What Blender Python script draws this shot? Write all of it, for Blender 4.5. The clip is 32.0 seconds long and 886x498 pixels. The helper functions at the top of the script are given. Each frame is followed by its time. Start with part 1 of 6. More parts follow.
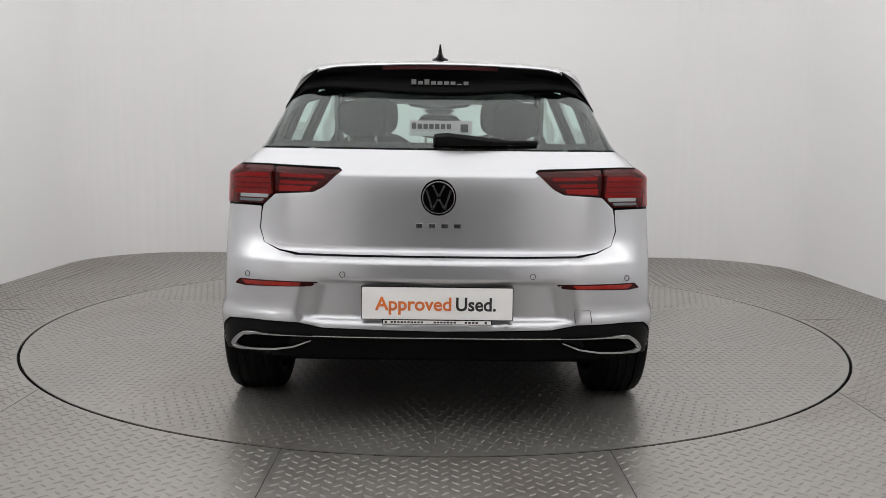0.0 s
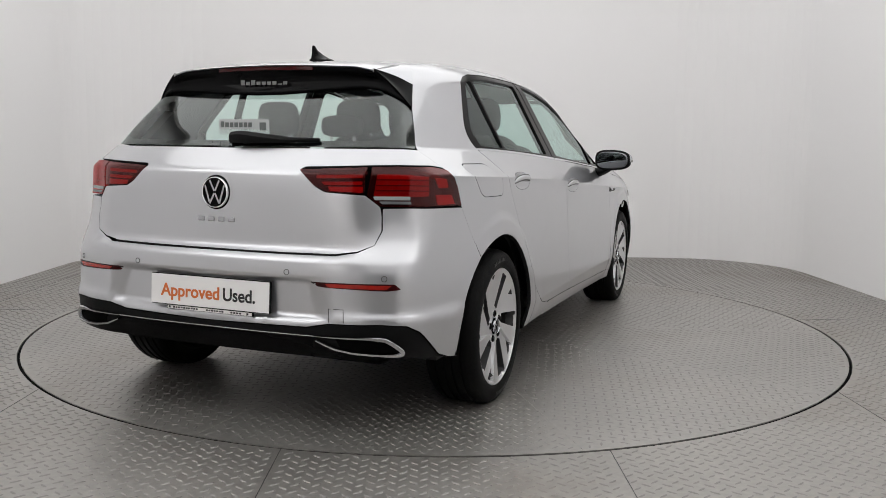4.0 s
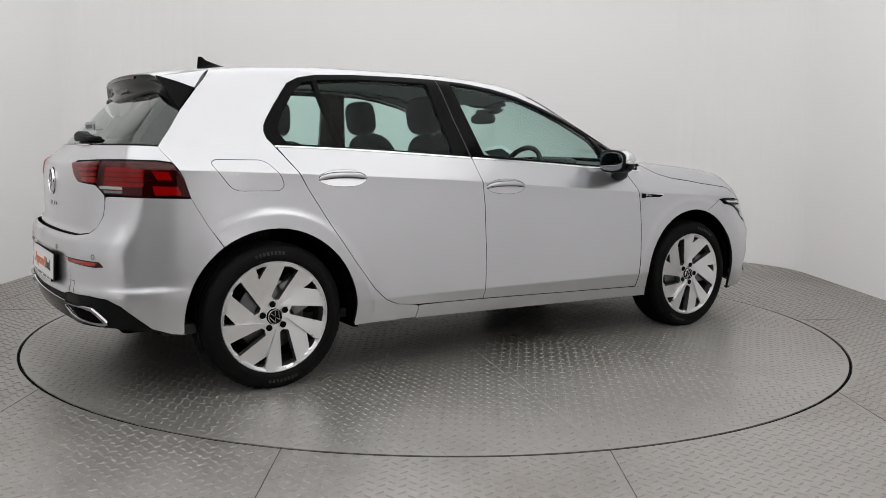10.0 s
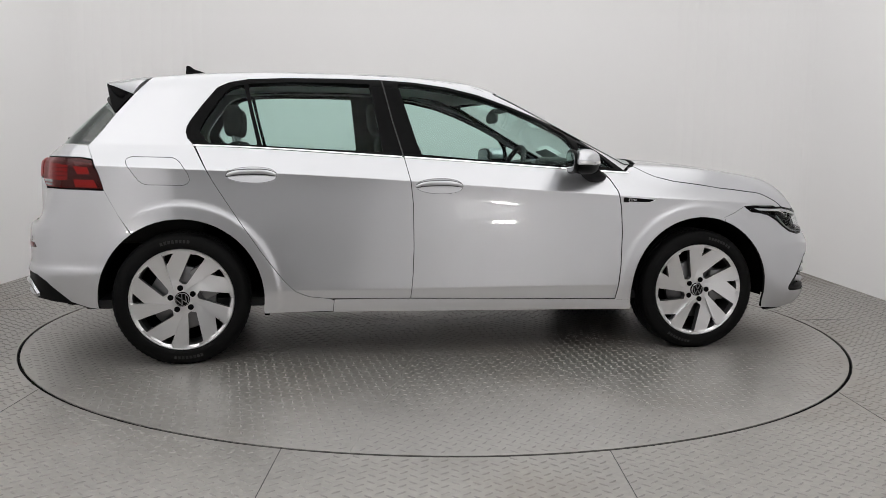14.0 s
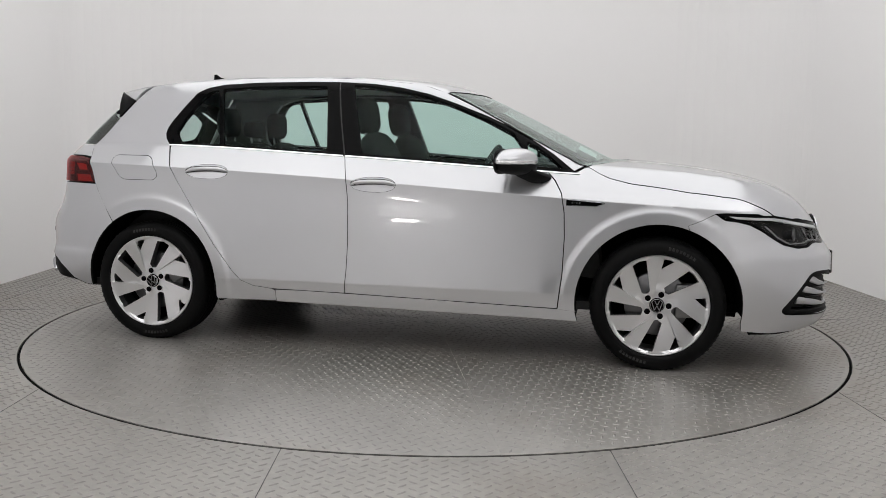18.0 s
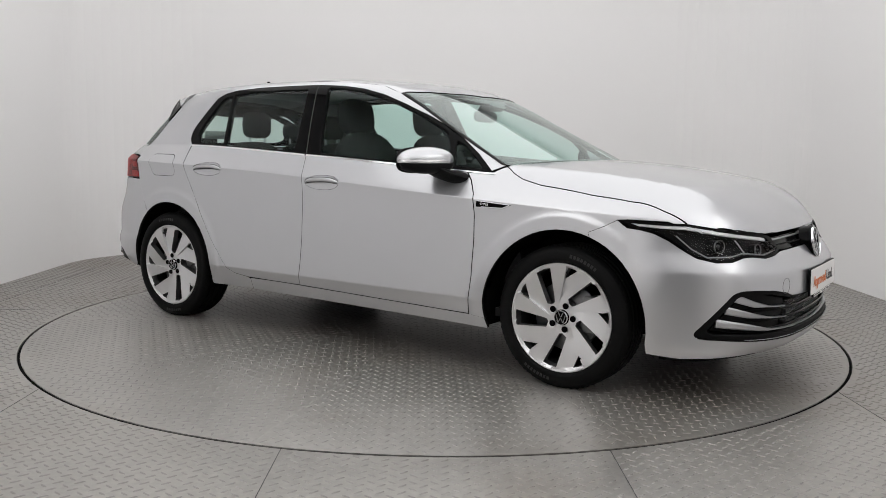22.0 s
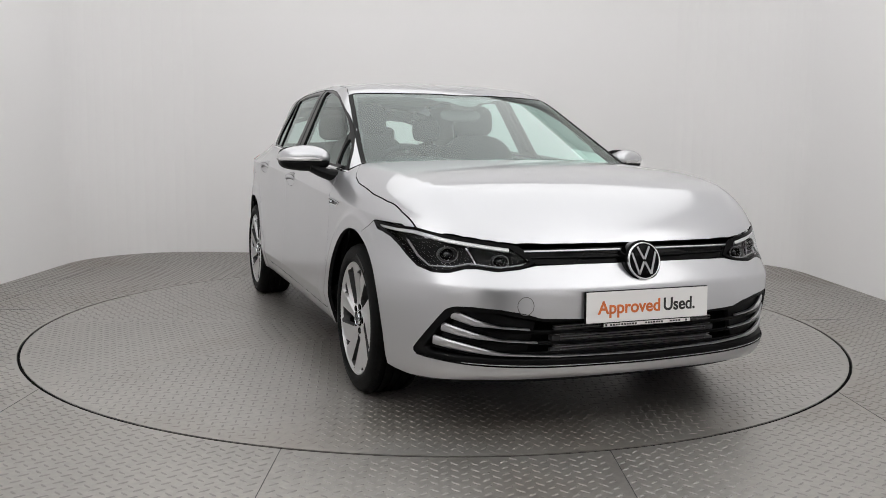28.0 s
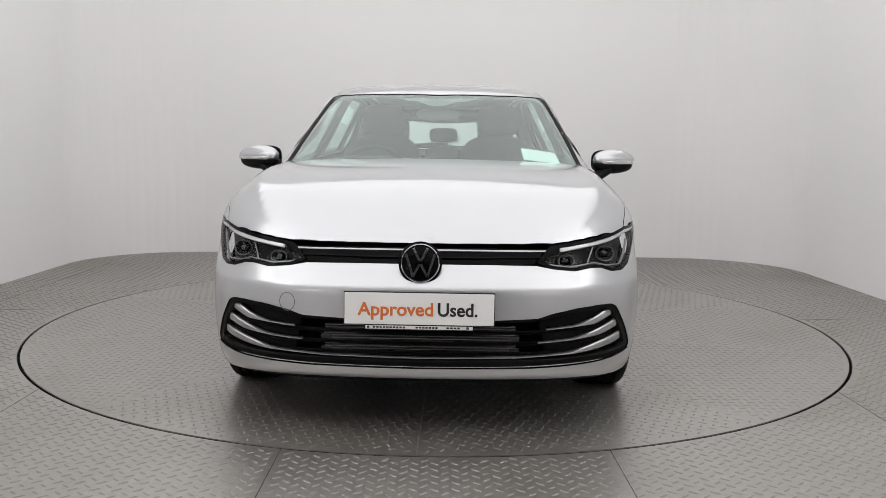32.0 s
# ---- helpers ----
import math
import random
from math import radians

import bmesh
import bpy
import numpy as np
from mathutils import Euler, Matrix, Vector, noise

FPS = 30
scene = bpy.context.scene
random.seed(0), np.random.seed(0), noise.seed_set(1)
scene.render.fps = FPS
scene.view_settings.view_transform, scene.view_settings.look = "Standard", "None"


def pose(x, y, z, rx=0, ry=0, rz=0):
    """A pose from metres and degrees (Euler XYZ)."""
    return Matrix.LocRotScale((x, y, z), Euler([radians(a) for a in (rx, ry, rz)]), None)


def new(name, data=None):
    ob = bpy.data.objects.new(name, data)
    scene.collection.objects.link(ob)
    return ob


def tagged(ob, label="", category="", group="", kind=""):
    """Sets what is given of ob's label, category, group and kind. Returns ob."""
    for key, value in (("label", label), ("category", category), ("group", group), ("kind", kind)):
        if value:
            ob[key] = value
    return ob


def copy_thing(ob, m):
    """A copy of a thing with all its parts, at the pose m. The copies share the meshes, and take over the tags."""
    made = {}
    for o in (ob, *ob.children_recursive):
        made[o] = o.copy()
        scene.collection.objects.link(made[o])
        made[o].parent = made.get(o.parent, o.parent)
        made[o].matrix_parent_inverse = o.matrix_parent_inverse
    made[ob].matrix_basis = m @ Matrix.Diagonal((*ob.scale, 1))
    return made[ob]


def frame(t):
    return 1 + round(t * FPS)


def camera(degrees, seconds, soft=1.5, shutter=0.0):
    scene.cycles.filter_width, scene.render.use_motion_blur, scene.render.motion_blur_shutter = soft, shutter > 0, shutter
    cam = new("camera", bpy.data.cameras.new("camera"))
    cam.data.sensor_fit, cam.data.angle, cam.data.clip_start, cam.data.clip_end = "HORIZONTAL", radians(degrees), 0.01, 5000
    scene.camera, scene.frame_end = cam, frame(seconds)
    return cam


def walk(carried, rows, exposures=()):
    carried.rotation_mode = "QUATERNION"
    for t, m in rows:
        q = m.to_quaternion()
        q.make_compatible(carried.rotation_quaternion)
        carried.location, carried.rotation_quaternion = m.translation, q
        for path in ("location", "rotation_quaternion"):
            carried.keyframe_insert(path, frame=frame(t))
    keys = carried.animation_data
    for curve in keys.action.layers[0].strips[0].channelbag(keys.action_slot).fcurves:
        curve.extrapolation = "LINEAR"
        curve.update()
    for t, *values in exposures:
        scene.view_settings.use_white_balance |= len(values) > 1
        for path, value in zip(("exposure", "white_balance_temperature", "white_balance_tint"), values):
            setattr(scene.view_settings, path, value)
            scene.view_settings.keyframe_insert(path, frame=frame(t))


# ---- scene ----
# ---- camera: it stands still before the turntable ----
cam = camera(55.19, 32.0, soft=0.6)
CAM = Matrix.Translation((0, -5.017, 1.036)) @ Euler((radians(90 - 6.789), 0, radians(-0.38))).to_matrix().to_4x4() @ pose(0, 0, 0, 0, 0, 0.782)
walk(cam, [(0.0, CAM), (32.0, CAM)])

# ---- world and exposure ----
scene.view_settings.exposure = 0.0
world = bpy.data.worlds.new("studio_world")
world.use_nodes = True
world.node_tree.nodes["Background"].inputs["Color"].default_value = (0.8, 0.85, 0.9, 1)
world.node_tree.nodes["Background"].inputs["Strength"].default_value = 0.02
scene.world = world

SPIN = 5.677          # degrees a second, clockwise from above


def heading(t):
    return 90.05 - SPIN * t


def motions():
    rows = [0.0 + 0.8 * i for i in range(41)]
    walk(car, [(t, pose(0, 0, 0, 0, 0, heading(t)) @ Matrix.Translation((-0.066, 0.0, 0.0))) for t in rows])
    walk(turntable, [(t, pose(0, 0, 0, 0, 0, heading(t))) for t in rows])


# ---- materials ----
def nodes_of(name):
    m = bpy.data.materials.new(name)
    m.use_nodes = True
    nt = m.node_tree
    return m, nt, nt.nodes["Principled BSDF"]


def mat(name, color, rough=0.5, metal=0.0, vary=0.06, scale=12.0, bump=0.0, bump_scale=200.0, coat=0.0, spec=0.5, rough_vary=0.05):
    """A surface with slow and fine variation of colour and gloss."""
    m, nt, p = nodes_of(name)
    tc = nt.nodes.new("ShaderNodeTexCoord")
    n1 = nt.nodes.new("ShaderNodeTexNoise")
    n1.inputs["Scale"].default_value, n1.inputs["Detail"].default_value = scale, 6
    nt.links.new(tc.outputs["Object"], n1.inputs["Vector"])
    mix = nt.nodes.new("ShaderNodeMix")
    mix.data_type = "RGBA"
    mix.inputs["A"].default_value = (*[max(0, c * (1 - vary)) for c in color], 1)
    mix.inputs["B"].default_value = (*[min(1, c * (1 + vary)) for c in color], 1)
    nt.links.new(n1.outputs["Fac"], mix.inputs["Factor"])
    nt.links.new(mix.outputs["Result"], p.inputs["Base Color"])
    ra = nt.nodes.new("ShaderNodeMapRange")
    ra.inputs["To Min"].default_value, ra.inputs["To Max"].default_value = max(0.0, rough - rough_vary), min(1, rough + rough_vary)
    n2 = nt.nodes.new("ShaderNodeTexNoise")
    n2.inputs["Scale"].default_value, n2.inputs["Detail"].default_value = scale * 5, 4
    nt.links.new(tc.outputs["Object"], n2.inputs["Vector"])
    nt.links.new(n2.outputs["Fac"], ra.inputs["Value"])
    nt.links.new(ra.outputs["Result"], p.inputs["Roughness"])
    p.inputs["Metallic"].default_value = metal
    p.inputs["Coat Weight"].default_value = coat
    p.inputs["Coat Roughness"].default_value = 0.012
    p.inputs["Specular IOR Level"].default_value = spec
    if bump:
        n3 = nt.nodes.new("ShaderNodeTexNoise")
        n3.inputs["Scale"].default_value, n3.inputs["Detail"].default_value = bump_scale, 3
        nt.links.new(tc.outputs["Object"], n3.inputs["Vector"])
        b = nt.nodes.new("ShaderNodeBump")
        b.inputs["Strength"].default_value, b.inputs["Distance"].default_value = bump, 0.002
        nt.links.new(n3.outputs["Fac"], b.inputs["Height"])
        nt.links.new(b.outputs["Normal"], p.inputs["Normal"])
    return m


def glass(name, tint, ior=1.5, gloss_rough=0.01, edge=0.9):
    """A clear tinted pane: what is behind shows through, and its face mirrors at a slant."""
    m = bpy.data.materials.new(name)
    m.use_nodes = True
    nt = m.node_tree
    nt.nodes.remove(nt.nodes["Principled BSDF"])
    out = nt.nodes["Material Output"]
    tr = nt.nodes.new("ShaderNodeBsdfTransparent")
    tr.inputs["Color"].default_value = (*tint, 1)
    gl = nt.nodes.new("ShaderNodeBsdfGlossy")
    gl.inputs["Roughness"].default_value = gloss_rough
    gl.inputs["Color"].default_value = (*[0.55 + 0.45 * c / max(tint) for c in tint], 1)
    lw = nt.nodes.new("ShaderNodeLayerWeight")
    lw.inputs["Blend"].default_value = 0.5
    pw = nt.nodes.new("ShaderNodeMath")
    pw.operation, pw.inputs[1].default_value = "POWER", 4.0
    nt.links.new(lw.outputs["Facing"], pw.inputs[0])
    fr = nt.nodes.new("ShaderNodeMapRange")
    fr.inputs["To Min"].default_value, fr.inputs["To Max"].default_value = ((ior - 1) / (ior + 1))**2, edge
    nt.links.new(pw.outputs["Value"], fr.inputs["Value"])
    mx = nt.nodes.new("ShaderNodeMixShader")
    nt.links.new(fr.outputs["Result"], mx.inputs["Fac"])
    nt.links.new(tr.outputs["BSDF"], mx.inputs[1])
    nt.links.new(gl.outputs["BSDF"], mx.inputs[2])
    nt.links.new(mx.outputs["Shader"], out.inputs["Surface"])
    return m


def lamp_material(name, color, strength):
    m, nt, p = nodes_of(name)
    p.inputs["Base Color"].default_value = (*color, 1)
    p.inputs["Emission Color"].default_value = (*color, 1)
    p.inputs["Emission Strength"].default_value = strength
    return m


PAINT = mat("silver_metallic_paint", (0.535, 0.54, 0.562), 0.30, 0.84, vary=0.02, scale=3, coat=0.9, rough_vary=0.02)
BLACK_GLOSS = mat("gloss_black_plastic", (0.002, 0.002, 0.0022), 0.08, vary=0.2, spec=0.06)
BLACK = mat("matt_black_plastic", (0.0035, 0.0035, 0.0038), 0.55, vary=0.2, bump=0.1, spec=0.12)
# Near-black colour stands in for the lack of light in cavities.
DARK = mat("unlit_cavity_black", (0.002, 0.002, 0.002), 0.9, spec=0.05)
# Black for the shade down in the gaps between painted panels.
GAP_SHADE = mat("black_panel_gap_sealer", (0.008, 0.008, 0.008), 0.8, spec=0.1)
CHROME = mat("polished_chrome", (0.85, 0.86, 0.88), 0.08, 1.0, vary=0.01, rough_vary=0.03)
DARK_CHROME = mat("dark_polished_chrome", (0.45, 0.455, 0.47), 0.05, 1.0, vary=0.01, rough_vary=0.02)
SATIN = mat("satin_silver_trim", (0.48, 0.485, 0.50), 0.38, 1.0, vary=0.02)
RUBBER = mat("tyre_rubber", (0.0030, 0.0030, 0.0031), 0.6, spec=0.10, vary=0.25, scale=30, bump=0.2, bump_scale=500)
RIM = mat("machined_alloy", (0.68, 0.68, 0.69), 0.30, 0.90, vary=0.02, scale=8, rough_vary=0.0)
RIM_DARK = mat("dark_painted_alloy", (0.10, 0.10, 0.105), 0.4, 0.6)
DISC = mat("cast_brake_steel", (0.16, 0.16, 0.165), 0.4, 1.0, vary=0.15, scale=40)
GLASS = glass("green_tinted_glass", (0.80, 0.95, 0.91), 1.9)
SIDE_GLASS = glass("green_tinted_side_glass", (0.75, 0.90, 0.86), 1.22)
GLASS_DARK = glass("dark_tinted_rear_glass", (0.82, 0.90, 0.87), 1.75)
LENS = glass("clear_lens", (0.93, 0.94, 0.95), 1.22, 0.01, 0.30)
RED_GLASS = glass("red_tinted_outer_lens", (0.60, 0.075, 0.075), 1.5, 0.0)
RED_LENS = mat("red_lamp_lens", (0.16, 0.006, 0.008), 0.04, coat=0.0, spec=0.4, vary=0.2, scale=20)
REFLEX_RED = mat("red_reflex_prism", (0.30, 0.013, 0.008), 0.08, coat=0.0, spec=0.5, vary=0.5, scale=45)
RED_DARK = mat("dark_red_lamp_lens", (0.030, 0.0015, 0.002), 0.06, coat=0.0, spec=0.2, vary=0.2, scale=20)
RED_GLOW = mat("vivid_red_reflector", (0.60, 0.045, 0.035), 0.3, vary=0.1)
RED_BRIGHT = mat("bright_red_reflector", (0.50, 0.022, 0.018), 0.05, coat=0.0, spec=0.4, vary=0.1)
CLEAR_BACK = mat("white_lamp_reflector", (0.78, 0.78, 0.78), 0.25, 0.3)
FABRIC = mat("charcoal_seat_cloth", (0.007, 0.0072, 0.0076), 0.9, vary=0.2, scale=60, bump=0.3, bump_scale=900)
TRIM_IN = mat("charcoal_soft_plastic", (0.008, 0.008, 0.0085), 0.6, vary=0.1, bump=0.1)
LINER = mat("pale_grey_headliner", (0.62, 0.62, 0.61), 0.95, vary=0.05, bump=0.1)
PILLAR_IN = mat("mid_grey_pillar_trim", (0.16, 0.16, 0.16), 0.8, vary=0.05)
PLATE_WHITE = mat("white_plate", (0.78, 0.77, 0.76), 0.35, vary=0.01)
INK = mat("black_ink", (0.012, 0.012, 0.012), 0.5)
ORANGE = mat("orange_ink", (0.62, 0.15, 0.03), 0.5)
GREY_INK = mat("white_vinyl", (0.15, 0.15, 0.15), 0.6)
WALL_DARK = mat("dark_grey_shutter", (0.04, 0.04, 0.042), 0.6, vary=0.1, scale=2)
WALL = mat("matt_white_studio_wall", (0.86, 0.85, 0.85), 0.9, vary=0.012, scale=0.6)


def steel_plate(name, color, dirt=0.32, smooth_to=0.31, rough_to=0.45, metal=0.70):
    """Worn painted tread plate: dull grey with scuffs and darker dirt in the hollows' scale."""
    m, nt, p = nodes_of(name)
    tc = nt.nodes.new("ShaderNodeTexCoord")
    a = nt.nodes.new("ShaderNodeTexNoise")
    a.inputs["Scale"].default_value, a.inputs["Detail"].default_value, a.inputs["Roughness"].default_value = 1.3, 8, 0.6
    b = nt.nodes.new("ShaderNodeTexNoise")
    b.inputs["Scale"].default_value, b.inputs["Detail"].default_value = 38, 5
    for n in (a, b):
        nt.links.new(tc.outputs["Object"], n.inputs["Vector"])
    r1 = nt.nodes.new("ShaderNodeMapRange")
    r1.inputs["From Min"].default_value, r1.inputs["From Max"].default_value = 0.3, 0.7
    r1.inputs["To Min"].default_value, r1.inputs["To Max"].default_value = 0.90, 1.08
    nt.links.new(a.outputs["Fac"], r1.inputs["Value"])
    r2 = nt.nodes.new("ShaderNodeMapRange")
    r2.inputs["From Min"].default_value, r2.inputs["From Max"].default_value = 0.25, 0.75
    r2.inputs["To Min"].default_value, r2.inputs["To Max"].default_value = 0.86, 1.12
    nt.links.new(b.outputs["Fac"], r2.inputs["Value"])
    mu = nt.nodes.new("ShaderNodeMath")
    mu.operation = "MULTIPLY"
    nt.links.new(r1.outputs["Result"], mu.inputs[0])
    nt.links.new(r2.outputs["Result"], mu.inputs[1])
    sc = nt.nodes.new("ShaderNodeVectorMath")
    sc.operation = "SCALE"
    sc.inputs[0].default_value = color
    nt.links.new(mu.outputs["Value"], sc.inputs["Scale"])
    d = nt.nodes.new("ShaderNodeTexNoise")
    d.inputs["Scale"].default_value, d.inputs["Detail"].default_value, d.inputs["Roughness"].default_value = 0.75, 7, 0.62
    nt.links.new(tc.outputs["Object"], d.inputs["Vector"])
    dr = nt.nodes.new("ShaderNodeMapRange")
    dr.inputs["From Min"].default_value, dr.inputs["From Max"].default_value = 0.50, 0.68
    dr.inputs["To Max"].default_value = dirt
    nt.links.new(d.outputs["Fac"], dr.inputs["Value"])
    dm = nt.nodes.new("ShaderNodeMix")
    dm.data_type = "RGBA"
    dm.inputs["B"].default_value = (0.20, 0.150, 0.105, 1)
    nt.links.new(dr.outputs["Result"], dm.inputs["Factor"])
    nt.links.new(sc.outputs["Vector"], dm.inputs["A"])
    nt.links.new(dm.outputs["Result"], p.inputs["Base Color"])
    ro = nt.nodes.new("ShaderNodeMapRange")
    ro.inputs["To Min"].default_value, ro.inputs["To Max"].default_value = smooth_to, rough_to
    nt.links.new(a.outputs["Fac"], ro.inputs["Value"])
    nt.links.new(ro.outputs["Result"], p.inputs["Roughness"])
    p.inputs["Metallic"].default_value = metal
    p.inputs["Specular IOR Level"].default_value = 0.9
    return m


PLATE = steel_plate("painted_tread_plate", (0.385, 0.370, 0.349))
PLATE_OUT = steel_plate("painted_tread_plate_floor", (0.370, 0.354, 0.332))
BARE_STEEL = mat("bare_worn_steel", (0.62, 0.61, 0.59), 0.5, 0.3, vary=0.2, scale=60)
# Raised tread, darker than its plate to carry the shade at its edges.
TREAD_SHADED = steel_plate("worn_raised_tread", (0.235, 0.225, 0.210), .32, .50, .65, .1)


# ---- mesh helpers ----
def part(name, bm, material, parent, label="", smooth=True, angle=None):
    """Links a bmesh as one mesh object under a thing or a part."""
    me = bpy.data.meshes.new(name)
    bm.to_mesh(me)
    bm.free()
    me.materials.append(material)
    if smooth:
        me.polygons.foreach_set("use_smooth", [True] * len(me.polygons))
        if angle:
            me.set_sharp_from_angle(angle=radians(angle))
    ob = new(name, me)
    ob.parent = parent
    if label:
        ob["label"] = label
    return ob


def flip_copy(ob, parent):
    """The mirror image of a part on the other side of the vehicle, with its own sub-parts."""
    me = ob.data.copy()
    nv = len(me.vertices)
    co = np.empty(nv * 3)
    me.vertices.foreach_get("co", co)
    co = co.reshape(-1, 3)
    nor = None
    if me.has_custom_normals:
        nor = np.empty(len(me.loops) * 3)
        me.corner_normals.foreach_get("vector", nor)
        li = np.empty(len(me.loops), int)
        me.loops.foreach_get("vertex_index", li)
        vn = np.zeros((nv, 3))
        vn[li] = nor.reshape(-1, 3)
    co[:, 1] *= -1
    me.vertices.foreach_set("co", co.ravel())
    me.flip_normals()
    if nor is not None:
        vn[:, 1] *= -1
        me.normals_split_custom_set_from_vertices(vn.tolist())
    me.update()
    o2 = new(ob.name.split(".")[0], me)
    o2.parent = parent
    o2.location = (ob.location.x, -ob.location.y, ob.location.z)
    if "label" in ob:
        o2["label"] = ob["label"]
    for c in ob.children:
        flip_copy(c, o2)
    return o2


def box(bm, x0, x1, y0, y1, z0, z1, bevel=0.0, m=None):
    r = bmesh.ops.create_cube(bm, size=1)
    vs = r["verts"]
    for v in vs:
        v.co = Vector((x0 + (v.co.x + .5) * (x1 - x0), y0 + (v.co.y + .5) * (y1 - y0), z0 + (v.co.z + .5) * (z1 - z0)))
    if bevel:
        es = list({e for v in vs for e in v.link_edges})
        g = bmesh.ops.bevel(bm, geom=es, offset=bevel, segments=2, profile=.6, affect="EDGES")
        vs = g["verts"] if m is None else list({v for v in bm.verts if v in set(g["verts"])})
    if m is not None:
        bmesh.ops.transform(bm, matrix=m, verts=vs)
    return vs


def tube(bm, pts, r, n=8, cap=True):
    """A round bar along points; r may be a list."""
    pts = [Vector(p) for p in pts]
    rs = r if isinstance(r, (list, tuple)) else [r] * len(pts)
    rings = []
    up = Vector((0, 0, 1))
    for i, p in enumerate(pts):
        t = (pts[min(i + 1, len(pts) - 1)] - pts[max(i - 1, 0)]).normalized()
        a = t.cross(up if abs(t.z) < .9 else Vector((1, 0, 0))).normalized()
        b = t.cross(a)
        rings.append([bm.verts.new(p + rs[i] * (math.cos(2 * math.pi * k / n) * a + math.sin(2 * math.pi * k / n) * b)) for k in range(n)])
    for q0, q1 in zip(rings, rings[1:]):
        for k in range(n):
            bm.faces.new((q0[k], q0[(k + 1) % n], q1[(k + 1) % n], q1[k]))
    if cap:
        bm.faces.new(rings[0][::-1])
        bm.faces.new(rings[-1])


def lathe(bm, prof, axis="y", n=64, centre=(0, 0, 0)):
    """Turns a profile of (radius, along) round an axis."""
    rings = []
    c = Vector(centre)
    for r, a in prof:
        ring = []
        for k in range(n):
            w = 2 * math.pi * k / n
            u, v = r * math.cos(w), r * math.sin(w)
            p = Vector((u, a, v)) if axis == "y" else (Vector((a, u, v)) if axis == "x" else Vector((u, v, a)))
            ring.append(bm.verts.new(c + p))
        rings.append(ring)
    for q0, q1 in zip(rings, rings[1:]):
        for k in range(n):
            bm.faces.new((q0[k], q0[(k + 1) % n], q1[(k + 1) % n], q1[k]))
    bmesh.ops.recalc_face_normals(bm, faces=bm.faces)


def loft(bm, rings, closed=True, cap=False):
    """Skins rows of points."""
    vv = [[bm.verts.new(p) for p in r] for r in rings]
    n = len(vv[0])
    for a, b in zip(vv, vv[1:]):
        for k in range(n if closed else n - 1):
            bm.faces.new((a[k], a[(k + 1) % n], b[(k + 1) % n], b[k]))
    if cap:
        bm.faces.new(vv[0][::-1])
        bm.faces.new(vv[-1])
    bmesh.ops.recalc_face_normals(bm, faces=bm.faces)


def blob(bm, centre, size, power=2.6, nu=20, nv=12, m=None):
    """A padded cushion form: a rounded box."""
    rings = []
    for j in range(nv + 1):
        v = -math.pi / 2 + math.pi * j / nv
        ring = []
        for i in range(nu):
            u = 2 * math.pi * i / nu
            def sp(a):
                return math.copysign(abs(a) ** (2 / power), a)
            p = Vector((sp(math.cos(v)) * sp(math.cos(u)) * size[0] / 2, sp(math.cos(v)) * sp(math.sin(u)) * size[1] / 2, sp(math.sin(v)) * size[2] / 2))
            p = (m @ p if m else p) + Vector(centre)
            ring.append(p)
        rings.append(ring)
    loft(bm, rings)


# ---- the body's form: one closed skin, given by smooth tables ----
def tab(x, xs, ys):
    xs, ys = np.asarray(xs, float), np.asarray(ys, float)
    h = np.diff(xs)
    d = np.diff(ys) / h
    m = np.empty_like(ys)
    m[0], m[-1] = d[0], d[-1]
    a, b = d[:-1], d[1:]
    w1, w2 = 2 * h[1:] + h[:-1], h[1:] + 2 * h[:-1]
    with np.errstate(all="ignore"):
        hm = (w1 + w2) / (w1 / a + w2 / b)
    m[1:-1] = np.where(a * b > 0, hm, 0)
    x = np.clip(x, xs[0], xs[-1])
    i = np.clip(np.searchsorted(xs, x) - 1, 0, len(xs) - 2)
    t = (x - xs[i]) / h[i]
    return (2 * t**3 - 3 * t * t + 1) * ys[i] + (t**3 - 2 * t * t + t) * h[i] * m[i] + (3 * t * t - 2 * t**3) * ys[i + 1] + (t**3 - t * t) * h[i] * m[i + 1]


